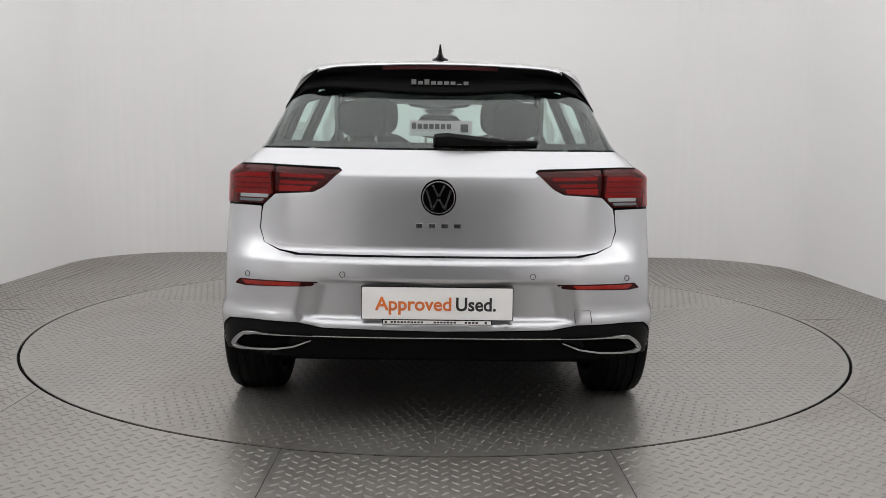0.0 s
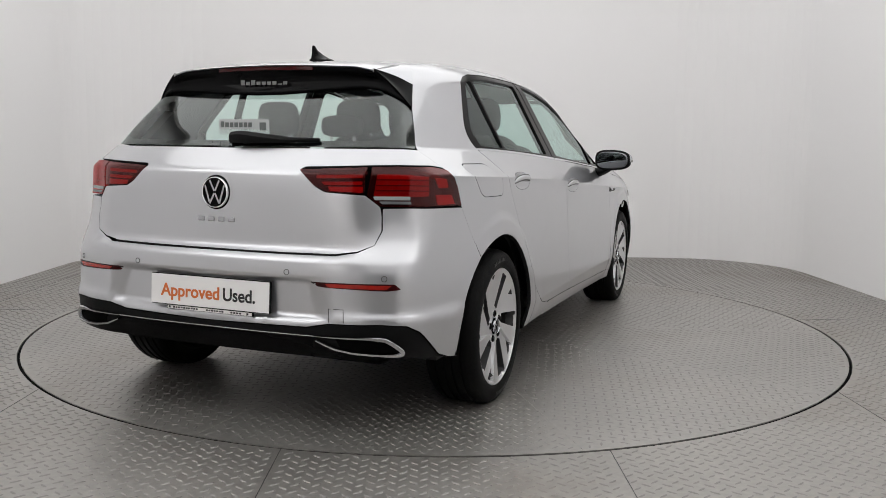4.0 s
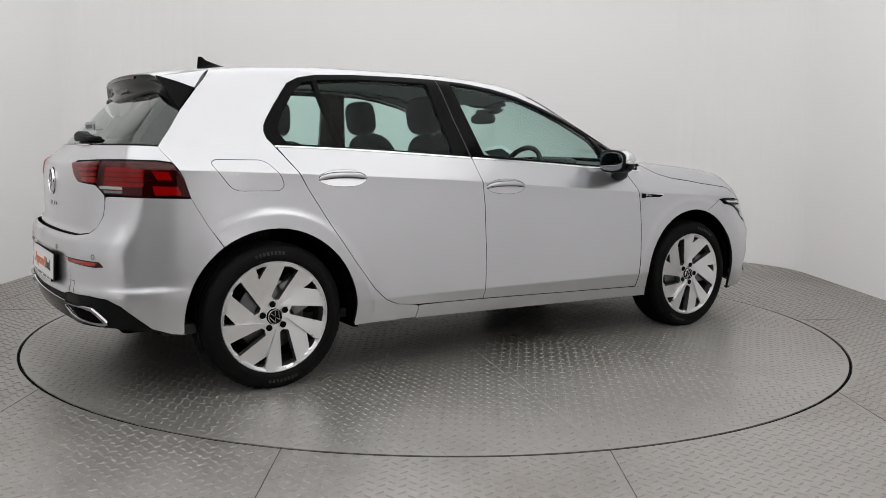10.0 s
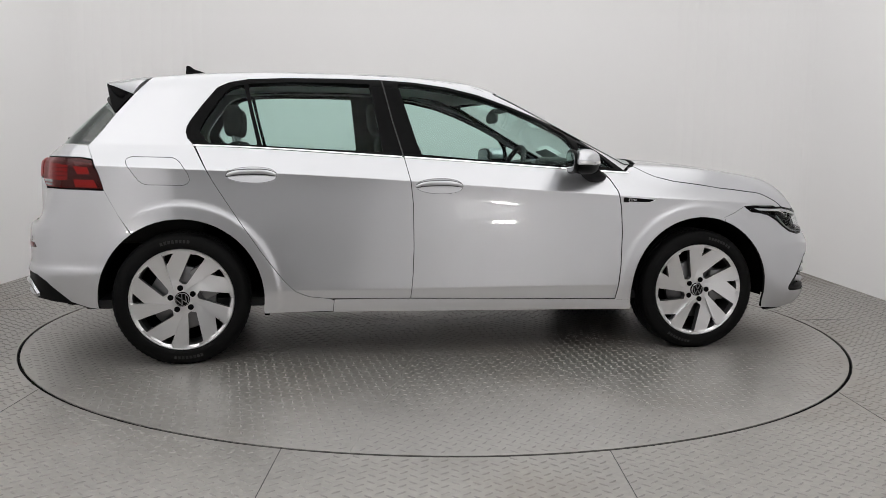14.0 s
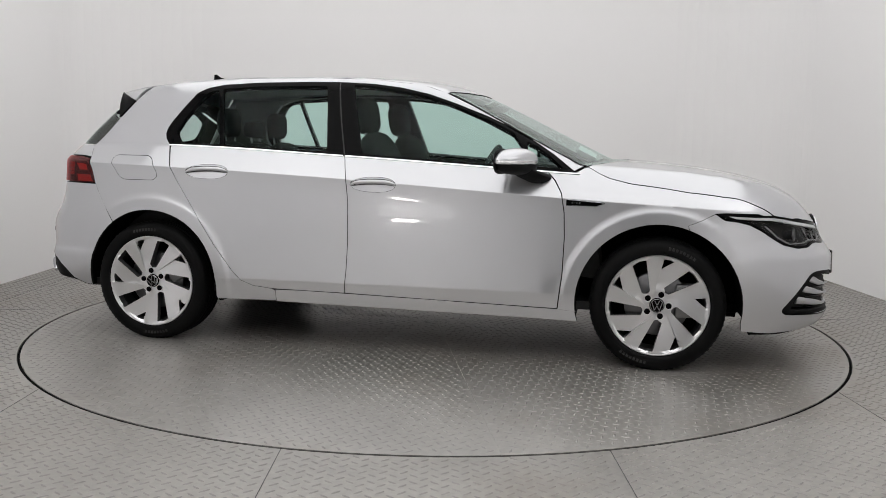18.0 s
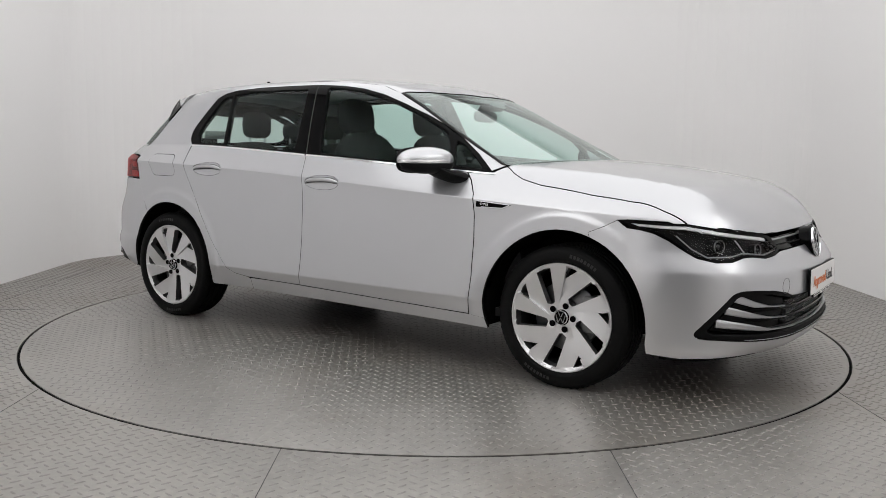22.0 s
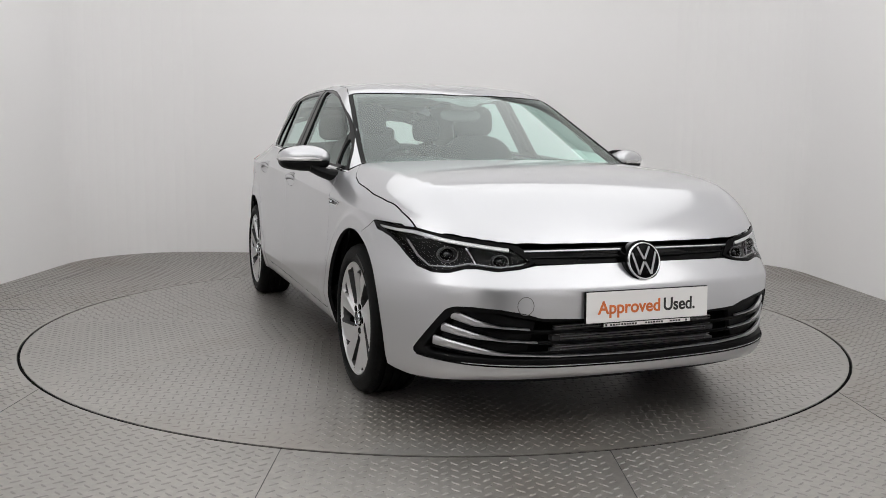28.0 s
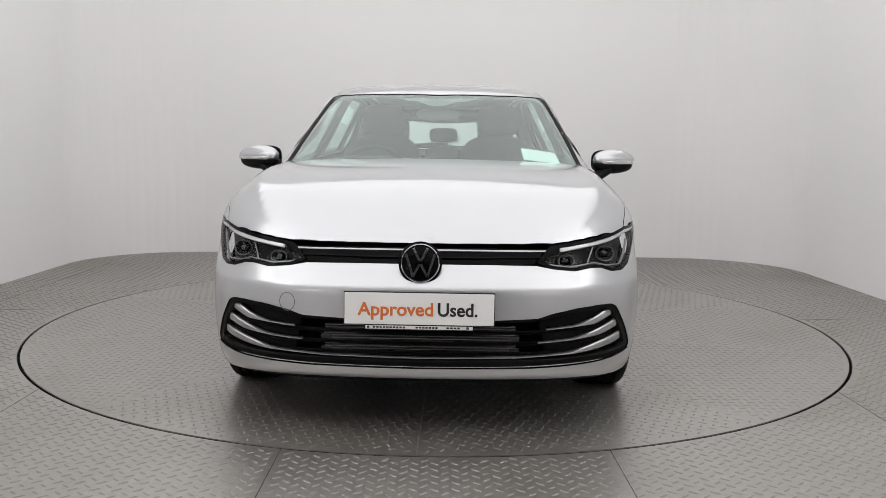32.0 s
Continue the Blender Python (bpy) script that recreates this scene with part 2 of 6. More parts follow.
def smax(a,b,k):
    h=np.maximum(k-np.abs(a-b),0)/k
    return np.maximum(a,b)+h*h*k*.25
def crease(x): return tab(x,[-2.0,-1.72,-1.24,-.53,.86,1.5,2.1],[.945,.937,.922,.892,.808,.775,.745])
def belt(x): return tab(x,[-1.9,-1.25,-.26,.909,1.4,2.1],[1.04,1.035,.992,.924,.90,.86])
def width(x,z):
    wm=tab(x,[-2.2,-1.9,-1.8,-1.7,-1.55,-1.31,-.7,-.2,.4,.9,1.31,1.7,2.0,2.3],[.67,.776,.802,.828,.856,.880,.872,.868,.870,.876,.884,.866,.82,.77])
    d=tab(x,[-2.0,-1.66,-1.0,-.1,.5,1.05,1.6,2.2],[.035,.040,.044,.027,.026,.031,.036,.045])
    zc=crease(x);zb=belt(x)
    wb=tab(x,[-1.95,-1.8,-1.25,-.26,.909,1.3,2.2],[.61,.645,.720,.781,.782,.782,.74])
    w3=tab(x,[-1.85,-1.62,-1.54,-1.25,-.5,.25,.9,1.4],[.46,.511,.53,.592,.614,.612,.585,.56])
    mid_x=np.clip((1.02-np.abs(x))/.25,0,1)
    door=tab(z,[.12,.20,.28,.340,.352,.42,.50,.58,.66],[-.10,-.062,-.024,-.0045,-.0008,0,0,0,0])
    w=wm-d*(np.clip(z-.38,0,None)/(zc-.38))**1.4+door*mid_x-(1-mid_x)*.020*(np.maximum(.55-z,0)/.25)**2
    wc=wm-d
    w=w+.011*np.exp(-np.maximum(z-.345,0)/.085)*mid_x
    lip=tab(x,[-2.0,-1.7,-1.2,.3,.9,1.4,1.9],[.003,.006,.0075,.0070,.0055,.003,.0])
    w=w+lip*np.exp(-np.maximum(zc-z,0)/.065)
    wc=wc+lip
    w=-smax(-w,-(wc-(wc-wb)*(z-zc)/(zb-zc)),.0020)
    w=np.where(z>zb,wb-(wb-w3)*(z-zb)/(1.33-zb),w)
    e=np.clip((.482-z)/.045,0,1)
    w=w+.014*e*e*(3-2*e)*np.clip((-1.60-x)/.18,0,1)*np.clip((z-.2)/.1,0,1)
    for cx in(-1.3095,1.3095):
        r=np.hypot(x-cx,z-.312)
        e=np.clip((.468-r)/.030,0,1)
        w=w+.0055*e*e*(3-2*e)*np.clip((1.66-np.abs(x))/.22,0,1)*np.clip((z-.15)/.2,0,1)*np.clip((.9-z)/.1,0,1)
    return w
def roof(x,y):
    a=np.abs(y)
    zr=tab(x,[-1.9,-1.5,-1.2,-.8,-.4,0,.25,.5,.8],[1.310,1.380,1.410,1.427,1.428,1.407,1.375,1.319,1.20])-.04*a**2-.20*a**4
    zw=1.328-.490*(x-.38+.38*a*a)
    return -smax(-zr,-zw,.05)
def bonnet(x,y):
    a=np.abs(y)
    fold=.36*np.maximum(a-tab(x,[1.0,1.25,1.5,1.75,1.92,2.02,2.1],[.735,.722,.700,.655,.600,.543,.48]),0)
    return tab(x,[.8,1.0,1.15,1.4,1.6,1.8,1.95,2.05,2.10],[1.0,.995,.988,.970,.945,.905,.849,.772,.70])-.065*a**2-fold
def top(x,y): return np.maximum(roof(x,y),bonnet(x,y))
def rear(y,z):
    a=np.abs(y)
    c=tab(z,[.2,.30,.40,.50,.585,.635,.655,.672,.70,.85,.945,.965,1.03,1.10,1.33,1.42],[-2.02,-2.06,-2.085,-2.088,-2.088,-2.085,-2.075,-2.036,-2.028,-2.028,-2.020,-1.998,-1.925,-1.860,-1.617,-1.53])
    c2=tab(z,[.2,.30,.40,.50,.585,.63,.68,.72,.78,.85,.945,.965,1.03,1.10,1.33,1.42],[-2.02,-2.06,-2.085,-2.088,-2.088,-2.078,-2.050,-2.030,-2.013,-2.002,-1.994,-1.977,-1.912,-1.852,-1.617,-1.53])
    f=np.clip((.66-a)/.14,0,1)
    c=c2+(c-c2)*f*f*(3-2*f)
    k=np.clip((.50-a+.25*(.50-z))/.10,0,1)*np.clip((.580-z)/.018,0,1)*np.clip((z-.425)/.03,0,1)
    e=np.clip((.482-z)/.045,0,1)
    flare=.016*e*e*(3-2*e)*np.clip((a-.42)/.16,0,1)
    return c-flare+.028*k*k*(3-2*k)+.12*a**2+.40*a**6
def front(y,z):
    a=np.abs(y)
    c=tab(z,[.15,.2,.25,.30,.42,.54,.562,.636,.70,.78,.9],[2.06,2.13,2.175,2.185,2.192,2.190,2.178,2.13,2.105,2.06,1.95])
    return c-.16*a**2-.8*a**6
def skin(x,y,z):
    a=np.abs(y)
    g=a-width(x,z)
    gt=z-top(x,y)
    g=smax(g,gt,.07)
    g=smax(g,rear(y,z)-x,.045)
    g=smax(g,x-front(y,z),.10)
    return g

def cast(mode, a, b):
    """Points of the skin seen along one way: from the side, above, behind, before, or round an end."""
    a, b = np.asarray(a, float), np.asarray(b, float)
    o, z = np.zeros_like(a), np.zeros_like(a)
    if mode == "side":
        p, d, s1 = np.stack([a, o - 1.15, b], -1), np.stack([o, o + 1, o], -1), 1.1
    elif mode == "top":
        p, d, s1 = np.stack([a, b, o + 1.6], -1), np.stack([o, o, o - 1], -1), 1.2
    elif mode == "rear":
        p, d, s1 = np.stack([o - 2.4, a, b], -1), np.stack([o + 1, o, o], -1), 1.4
    elif mode == "front":
        p, d, s1 = np.stack([o + 2.5, a, b], -1), np.stack([o - 1, o, o], -1), 1.4
    else:
        w, f = np.radians(a / 0.0155), (-1.0 if mode == "rwrap" else 1.0)
        out = np.stack([f * np.cos(w), -np.sin(w), o], -1)
        p, d, s1 = np.stack([o + 1.2 * f, o, b], -1) + 1.5 * out, -out, 1.4
    s = np.linspace(0, s1, 56)
    q = p[:, None, :] + s[None, :, None] * d[:, None, :]
    g = skin(q[..., 0], q[..., 1], q[..., 2])
    i = np.clip(np.argmax(g < 0, axis=1), 1, None)
    i = np.where((g < 0).any(1), i, np.clip(np.argmin(g, axis=1), 1, None))
    lo, hi = s[i - 1], s[i]
    for _ in range(24):
        m = (lo + hi) / 2
        q = p + m[:, None] * d
        ins = skin(q[:, 0], q[:, 1], q[:, 2]) < 0
        hi, lo = np.where(ins, m, hi), np.where(ins, lo, m)
    q = p + hi[:, None] * d
    e = np.where(np.abs(q[:, 2] - crease(q[:, 0])) < .012, 6e-4, 2.5e-3) if mode == "side" else 2.5e-3
    n = np.stack([skin(q[:, 0] + e * k[0], q[:, 1] + e * k[1], q[:, 2] + e * k[2]) - skin(q[:, 0] - e * k[0], q[:, 1] - e * k[1], q[:, 2] - e * k[2]) for k in np.eye(3)], -1)
    n /= np.linalg.norm(n, axis=1)[:, None] + 1e-9
    return q, n


def at(mode, pts):
    """Flat coordinates of a mode; points round an end may be given as (x, side, z)."""
    out = []
    for p in pts:
        if len(p) == 3:
            f = -1.0 if mode == "rwrap" else 1.0
            out.append((math.degrees(math.atan2(p[1], (p[0] - 1.2 * f) * f)) * 0.0155, p[2]))
        else:
            out.append((p[0], p[1]))
    return out


def fillet(poly, r):
    """Rounds the corners of a closed outline."""
    if r <= 0:
        return [tuple(p) for p in poly]
    out = []
    n = len(poly)
    for i in range(n):
        a, b, c = (np.array(poly[(i + k) % n], float) for k in (-1, 0, 1))
        u, v = a - b, c - b
        lu, lv = np.linalg.norm(u), np.linalg.norm(v)
        k = min(r, .45 * lu, .45 * lv)
        p0, p1 = b + u / lu * k, b + v / lv * k
        for t in (0, .25, .5, .75, 1):
            out.append(tuple((1 - t)**2 * p0 + 2 * t * (1 - t) * b + t * t * p1))
    return out


def dense(poly, h, closed=True):
    out = []
    n = len(poly)
    for i in range(n if closed else n - 1):
        a, b = np.array(poly[i], float), np.array(poly[(i + 1) % n], float)
        k = max(1, int(math.ceil(np.linalg.norm(b - a) / h)))
        out += [tuple(a + (b - a) * j / k) for j in range(k)]
    if not closed:
        out.append(tuple(poly[-1]))
    return out


def area(poly):
    p = np.array(poly)
    q = np.roll(p, -1, 0)
    return .5 * np.sum(p[:, 0] * q[:, 1] - q[:, 0] * p[:, 1])


def inset(poly, g):
    p = np.array(poly)
    t = np.roll(p, -1, 0) - np.roll(p, 1, 0)
    t /= np.linalg.norm(t, axis=1)[:, None] + 1e-9
    nrm = np.stack([-t[:, 1], t[:, 0]], -1) * (1 if area(poly) > 0 else -1)
    return [tuple(v) for v in p + g * nrm]


def inside(px, py, poly):
    p = np.array(poly)
    q = np.roll(p, -1, 0)
    c = np.zeros(len(px), bool)
    for (x0, y0), (x1, y1) in zip(p, q):
        if y0 != y1:
            c ^= ((y0 > py) != (y1 > py)) & (px < (x1 - x0) * (py - y0) / (y1 - y0) + x0)
    return c


from mathutils.geometry import delaunay_2d_cdt


def fill(outer, holes, h, rows=()):
    """Triangles of a flat region with holes."""
    loops = [outer] + holes
    pts, edges = [], []
    for lp in loops:
        k = len(pts)
        pts += [tuple(p) for p in lp]
        edges += [(k + i, k + (i + 1) % len(lp)) for i in range(len(lp))]
    b = np.array(outer)
    x0, y0, x1, y1 = b[:, 0].min(), b[:, 1].min(), b[:, 0].max(), b[:, 1].max()
    gx, gy = np.meshgrid(np.arange(x0, x1, h), np.arange(y0, y1, h * .87))
    gx[1::2] += h / 2
    gx, gy = gx.ravel(), gy.ravel()
    extra = np.array(list(rows)).reshape(-1, 2)
    if len(extra):
        near = np.zeros(len(gx), bool)
        for k in range(0, len(gx), 400):
            s = slice(k, k + 400)
            near[s] = np.hypot(gx[s, None] - extra[None, :, 0], gy[s, None] - extra[None, :, 1]).min(1) < .6 * h
        gx, gy = np.concatenate([gx[~near], extra[:, 0]]), np.concatenate([gy[~near], extra[:, 1]])
    keep = inside(gx, gy, outer)
    for hl in holes:
        keep &= ~inside(gx, gy, hl)
    gx, gy = gx[keep], gy[keep]
    if len(gx):
        ap = np.array(pts)
        d = np.full(len(gx), 9.0)
        for k in range(0, len(gx), 400):
            s = slice(k, k + 400)
            d[s] = np.hypot(gx[s, None] - ap[None, :, 0], gy[s, None] - ap[None, :, 1]).min(1)
        far = d > np.where(np.arange(len(gx)) >= len(gx) - (keep[len(keep) - len(extra):].sum() if len(extra) else 0), .12 * h, .55 * h)
        pts += list(zip(gx[far], gy[far]))
    v, e, f, ov, oe, of = delaunay_2d_cdt([Vector(p) for p in pts], edges, [], 0, 1e-7)
    v = np.array([(p.x, p.y) for p in v])
    f = np.array([t for t in f if len(t) == 3])
    c = v[f].mean(1)
    keep = inside(c[:, 0], c[:, 1], outer)
    for hl in holes:
        keep &= ~inside(c[:, 0], c[:, 1], hl)
    f = f[keep]
    n = v[f]
    ar = (n[:, 1, 0] - n[:, 0, 0]) * (n[:, 2, 1] - n[:, 0, 1]) - (n[:, 2, 0] - n[:, 0, 0]) * (n[:, 1, 1] - n[:, 0, 1])
    f[ar < 0] = f[ar < 0][:, ::-1]
    return v, f[np.abs(ar) > 1e-12]


def panel(name, mode, poly, material, parent, label="", thick=.018, off=0.0, h=.022, gap=.0024, r=.012, holes=(), sym=False, hole_r=None):
    """A trimmed piece of the skin with turned-in edges. sym: the outline is the right half, mirrored."""
    poly = at(mode, poly)
    flip = 1
    if sym:
        k = 1 if mode == "top" else 0
        other = [((p[0], -p[1]) if k else (-p[0], p[1])) for p in poly[::-1] if abs(p[k]) > 1e-6]
        poly = list(poly) + other
    hs = []
    for hl in holes:
        hl = at(mode, hl)
        if sym:
            k = 1 if mode == "top" else 0
            hl = list(hl) + [((p[0], -p[1]) if k else (-p[0], p[1])) for p in hl[::-1] if abs(p[k]) > 1e-6]
        hs.append(hl)
    outer = inset(dense(fillet(poly, r), h * .8), gap)
    hs = [inset(dense(fillet(hl, r if hole_r is None else hole_r), h * .8), -gap) for hl in hs]
    rows = []
    if mode == "side":
        xs = np.arange(min(p[0] for p in outer), max(p[0] for p in outer), .02)
        rows = [(x, z + d) for x, z in zip(xs, crease(xs)) for d in (-.003, 0, .003)]
        rows += [(x, z) for x in xs if abs(x) < 1.0 for z in (.335, .346, .357)]
        rows += [(cx + r_ * math.cos(a), .312 + r_ * math.sin(a)) for cx in (-1.3095, 1.3095) for r_ in (.40, .416, .432, .448, .464, .480, .50) for a in np.arange(0, math.pi, .02 / r_)]
    v, f = fill(outer, hs, h, rows)
    q, n = cast(mode, v[:, 0], v[:, 1])
    # which way round do the triangles face
    t = q[f]
    fn = np.cross(t[:, 1] - t[:, 0], t[:, 2] - t[:, 0])
    if (np.einsum("ij,ij->i", fn, n[f[:, 0]]) < 0).mean() > .5:
        f = f[:, ::-1]
    q = q + off * n
    verts, norms, faces = [q], [n], [tuple(int(i) for i in t) for t in f]
    # rim from the open edges
    cnt = {}
    for a, b, c in faces:
        for e in ((a, b), (b, c), (c, a)):
            cnt[e] = 1
    rim = [e for e in cnt if (e[1], e[0]) not in cnt]
    deep = len(faces)
    if thick and rim:
        base = len(q)
        idx = sorted({i for e in rim for i in e})
        pos = {i: k for k, i in enumerate(idx)}
        m = len(idx)
        out = np.zeros((m, 3))
        for a, b in rim:
            side = np.cross(q[b] - q[a], n[a])
            out[pos[a]] += side
            out[pos[b]] += side
        out /= np.linalg.norm(out, axis=1)[:, None] + 1e-9
        # a small rounded shoulder, then the turned-in edge
        top_in = q[idx]
        verts += [top_in - .0012 * n[idx] + .0008 * out, top_in - thick * n[idx]]
        norms += [(n[idx] + out) / 1.414, out]
        for a, b in rim:
            ia, ib = base + pos[a], base + pos[b]
            faces.append((b, a, ia, ib))
        deep = len(faces)
        for a, b in rim:
            ia, ib = base + pos[a], base + pos[b]
            faces.append((ib, ia, ia + m, ib + m))
    q = np.concatenate(verts)
    n = np.concatenate(norms)
    me = bpy.data.meshes.new(name)
    me.from_pydata(q.tolist(), [], faces)
    me.polygons.foreach_set("use_smooth", [True] * len(me.polygons))
    me.update()
    n /= np.linalg.norm(n, axis=1)[:, None] + 1e-9
    me.normals_split_custom_set_from_vertices(n.tolist())
    me.materials.append(material)
    # turned-in edges of painted panels go black: gap shade put into colour
    if material is PAINT:
        me.materials.append(GAP_SHADE)
        me.polygons.foreach_set("material_index", [0] * deep + [1] * (len(faces) - deep))
    ob = new(name, me)
    ob.parent = parent
    if label:
        ob["label"] = label
    return ob


def ribbon(name, mode, pts, w, material, parent, label="", rise=.004, off=0.0, h=.03, taper=None, bm_in=None):
    """A bevelled strip laid along the skin."""
    flat = dense(at(mode, pts), h, closed=False)
    a = np.array(flat)
    q, n = cast(mode, a[:, 0], a[:, 1])
    q = q + off * n
    t = np.gradient(q, axis=0)
    t /= np.linalg.norm(t, axis=1)[:, None] + 1e-9
    s = np.cross(n, t)
    rings = []
    for i in range(len(q)):
        ww = w if taper is None else w * float(np.interp(i / (len(q) - 1), *taper))
        prof = [(-.5, -.002), (-.5, rise * .6), (-.32, rise), (.32, rise), (.5, rise * .6), (.5, -.002)]
        rings.append([tuple(q[i] + s[i] * u * ww + n[i] * v) for u, v in prof])
    bm = bm_in or bmesh.new()
    loft(bm, rings, closed=True, cap=True)
    if bm_in:
        return None
    return part(name, bm, material, parent, label, smooth=True, angle=35)


def both(ob, parent=None):
    """The same piece on the other side."""
    flip_copy(ob, parent or ob.parent)


def arc(cx, cz, r, a0, a1, n=18):
    return [(cx + r * math.cos(radians(a0 + (a1 - a0) * i / n)), cz + r * math.sin(radians(a0 + (a1 - a0) * i / n))) for i in range(n + 1)]


def writing(name, body, size, material, parent, m, label="", thick=.0008, align="CENTER"):
    cu = bpy.data.curves.new(name, "FONT")
    cu.body, cu.size, cu.extrude, cu.align_x, cu.align_y = body, size, thick, align, "CENTER"
    cu.offset = size * .022
    tmp = bpy.data.objects.new(name, cu)
    scene.collection.objects.link(tmp)
    dg = bpy.context.evaluated_depsgraph_get()
    me = bpy.data.meshes.new_from_object(tmp.evaluated_get(dg))
    bpy.data.objects.remove(tmp)
    me.transform(m)
    me.materials.clear()
    me.materials.append(material)
    ob = new(name, me)
    ob.parent = parent
    if label:
        ob["label"] = label
    return ob


# ---- the studio: floor of tread plates, turntable, rounded white walls ----
def structure(name, bm, material, label, smooth=False):
    me = bpy.data.meshes.new(name)
    bm.to_mesh(me)
    bm.free()
    me.materials.append(material)
    if smooth:
        me.polygons.foreach_set("use_smooth", [True] * len(me.polygons))
    return tagged(new(name, me), label, kind="structure")


ROOM_X, ROOM_Y1, ROOM_Y0, CORNER, HEIGHT = 3.20, 3.20, -6.6, 0.95, 3.6
TABLE_R = 2.2527


def room_outline(grow=0.0):
    out = []
    for cx, cy, a0 in ((ROOM_X - CORNER, ROOM_Y1 - CORNER, 0), (-ROOM_X + CORNER, ROOM_Y1 - CORNER, 90), (-ROOM_X + CORNER, ROOM_Y0 + CORNER, 180), (ROOM_X - CORNER, ROOM_Y0 + CORNER, 270)):
        for k in range(17):
            a = radians(a0 + 90 * k / 16)
            out.append((cx + (CORNER + grow) * math.cos(a), cy + (CORNER + grow) * math.sin(a)))
    return out


def floor_sheet():
    ring = [(0.008 + TABLE_R) * np.array((math.cos(2 * math.pi * k / 180), math.sin(2 * math.pi * k / 180))) for k in range(180)]
    v, f = fill(dense(room_outline(.05), .3), [[tuple(p) for p in ring]], .35)
    bm = bmesh.new()
    vs = [bm.verts.new((p[0], p[1], 0)) for p in v]
    for t in f:
        bm.faces.new([vs[i] for i in t])
    es = [e for e in bm.edges if e.is_boundary and all(v.co.xy.length < TABLE_R + .05 for v in e.verts)]
    r = bmesh.ops.extrude_edge_only(bm, edges=es)
    for g in r["geom"]:
        if isinstance(g, bmesh.types.BMVert):
            g.co.z = -.06
    return structure("floor", bm, PLATE_OUT, "worn grey painted steel tread plate floor round the turntable")


def tread(name, points, angle_of, material, parent, label, rise=1.0):
    """Raised lozenges of a tread plate."""
    pts = np.array(points)
    base = np.array([(-.019, 0, 0), (-.008, -.0042, 0), (.008, -.0042, 0), (.019, 0, 0), (.008, .0042, 0), (-.008, .0042, 0), (-.013, 0, .0042), (.013, 0, .0042)])
    tri = [(0, 1, 6), (1, 2, 7, 6), (2, 3, 7), (3, 4, 7), (4, 5, 6, 7), (5, 0, 6)]
    a = np.array([angle_of(i) for i in pts[:, 2]])
    c, s = np.cos(a)[:, None], np.sin(a)[:, None]
    x = pts[:, :1] + base[None, :, 0] * c - base[None, :, 1] * s
    y = pts[:, 1:2] + base[None, :, 0] * s + base[None, :, 1] * c
    z = np.broadcast_to(base[None, :, 2] * rise + .0002, x.shape)
    co = np.stack([x, y, z], -1).reshape(-1, 3)
    n = len(pts)
    loops, starts, tot = [], [], []
    flat = [i for t in tri for i in t]
    li = (np.array(flat)[None, :] + 8 * np.arange(n)[:, None]).ravel()
    sizes = np.tile([len(t) for t in tri], n)
    me = bpy.data.meshes.new(name)
    me.vertices.add(len(co))
    me.vertices.foreach_set("co", co.ravel())
    me.loops.add(len(li))
    me.loops.foreach_set("vertex_index", li)
    me.polygons.add(len(sizes))
    me.polygons.foreach_set("loop_start", np.concatenate([[0], np.cumsum(sizes)[:-1]]))
    me.update(calc_edges=True)
    me.polygons.foreach_set("use_smooth", [True] * len(me.polygons))
    me.materials.append(material)
    ob = new(name, me)
    ob.parent = parent
    return tagged(ob, label, kind="stuff")


def lattice(x0, x1, y0, y1, keep):
    i, j = np.meshgrid(np.arange(int(x0 / .033) - 1, int(x1 / .033) + 2), np.arange(int(y0 / .054) - 1, int(y1 / .054) + 2))
    i, j = i.ravel(), j.ravel()
    x, y = i * .033, j * .054 + (i % 2) * .027
    k = keep(x, y) & (x > x0) & (x < x1) & (y > y0) & (y < y1)
    return np.stack([x[k], y[k], (i[k] % 2).astype(float)], -1)


def zigzag(odd):
    return radians(40 if odd else -40)


floor = floor_sheet()
outl = room_outline(-.03)
SEAMS = (-2.85, -1.68, -.53, .61, 1.76, 2.9)


def off_table(x, y):
    k = (np.hypot(x, y) > TABLE_R + .03) & inside(x, y, outl)
    for s in SEAMS:
        k &= np.abs(x - s) > .016
    return k & (np.abs(y - .2) > .016)


tread("tread_pattern", lattice(-3.2, 3.2, -3.0, 3.2, off_table), zigzag, TREAD_SHADED, floor, "raised lozenges of the grey tread plate", .75)


def floor_seams():
    bm = bmesh.new()
    for s in SEAMS:
        for y0, y1 in ((-6.5, -math.sqrt(max(0, (TABLE_R + .012)**2 - s * s)) if abs(s) < TABLE_R else -6.4), (math.sqrt(max(0, (TABLE_R + .012)**2 - s * s)) if abs(s) < TABLE_R else -6.4, 3.1 if abs(s) < 2.2 else 2.5)):
            box(bm, s - .0013, s + .0013, y0, y1, -.004, .0012)
    for x0, x1 in ((-3.15, -TABLE_R - .02), (TABLE_R + .02, 3.15)):
        box(bm, x0, x1, .198, .202, -.004, .0012)
    ob = part("plate_joint", bm, INK, floor, "dark joint between floor plates", smooth=False)
    return ob


floor_seams()


def pit():
    bm = bmesh.new()
    bmesh.ops.create_circle(bm, cap_ends=True, radius=TABLE_R + .05, segments=96)
    for v in bm.verts:
        v.co.z = -.059
    return structure("turntable_pit", bm, DARK, "dark pit below the turntable's rim")


pit()


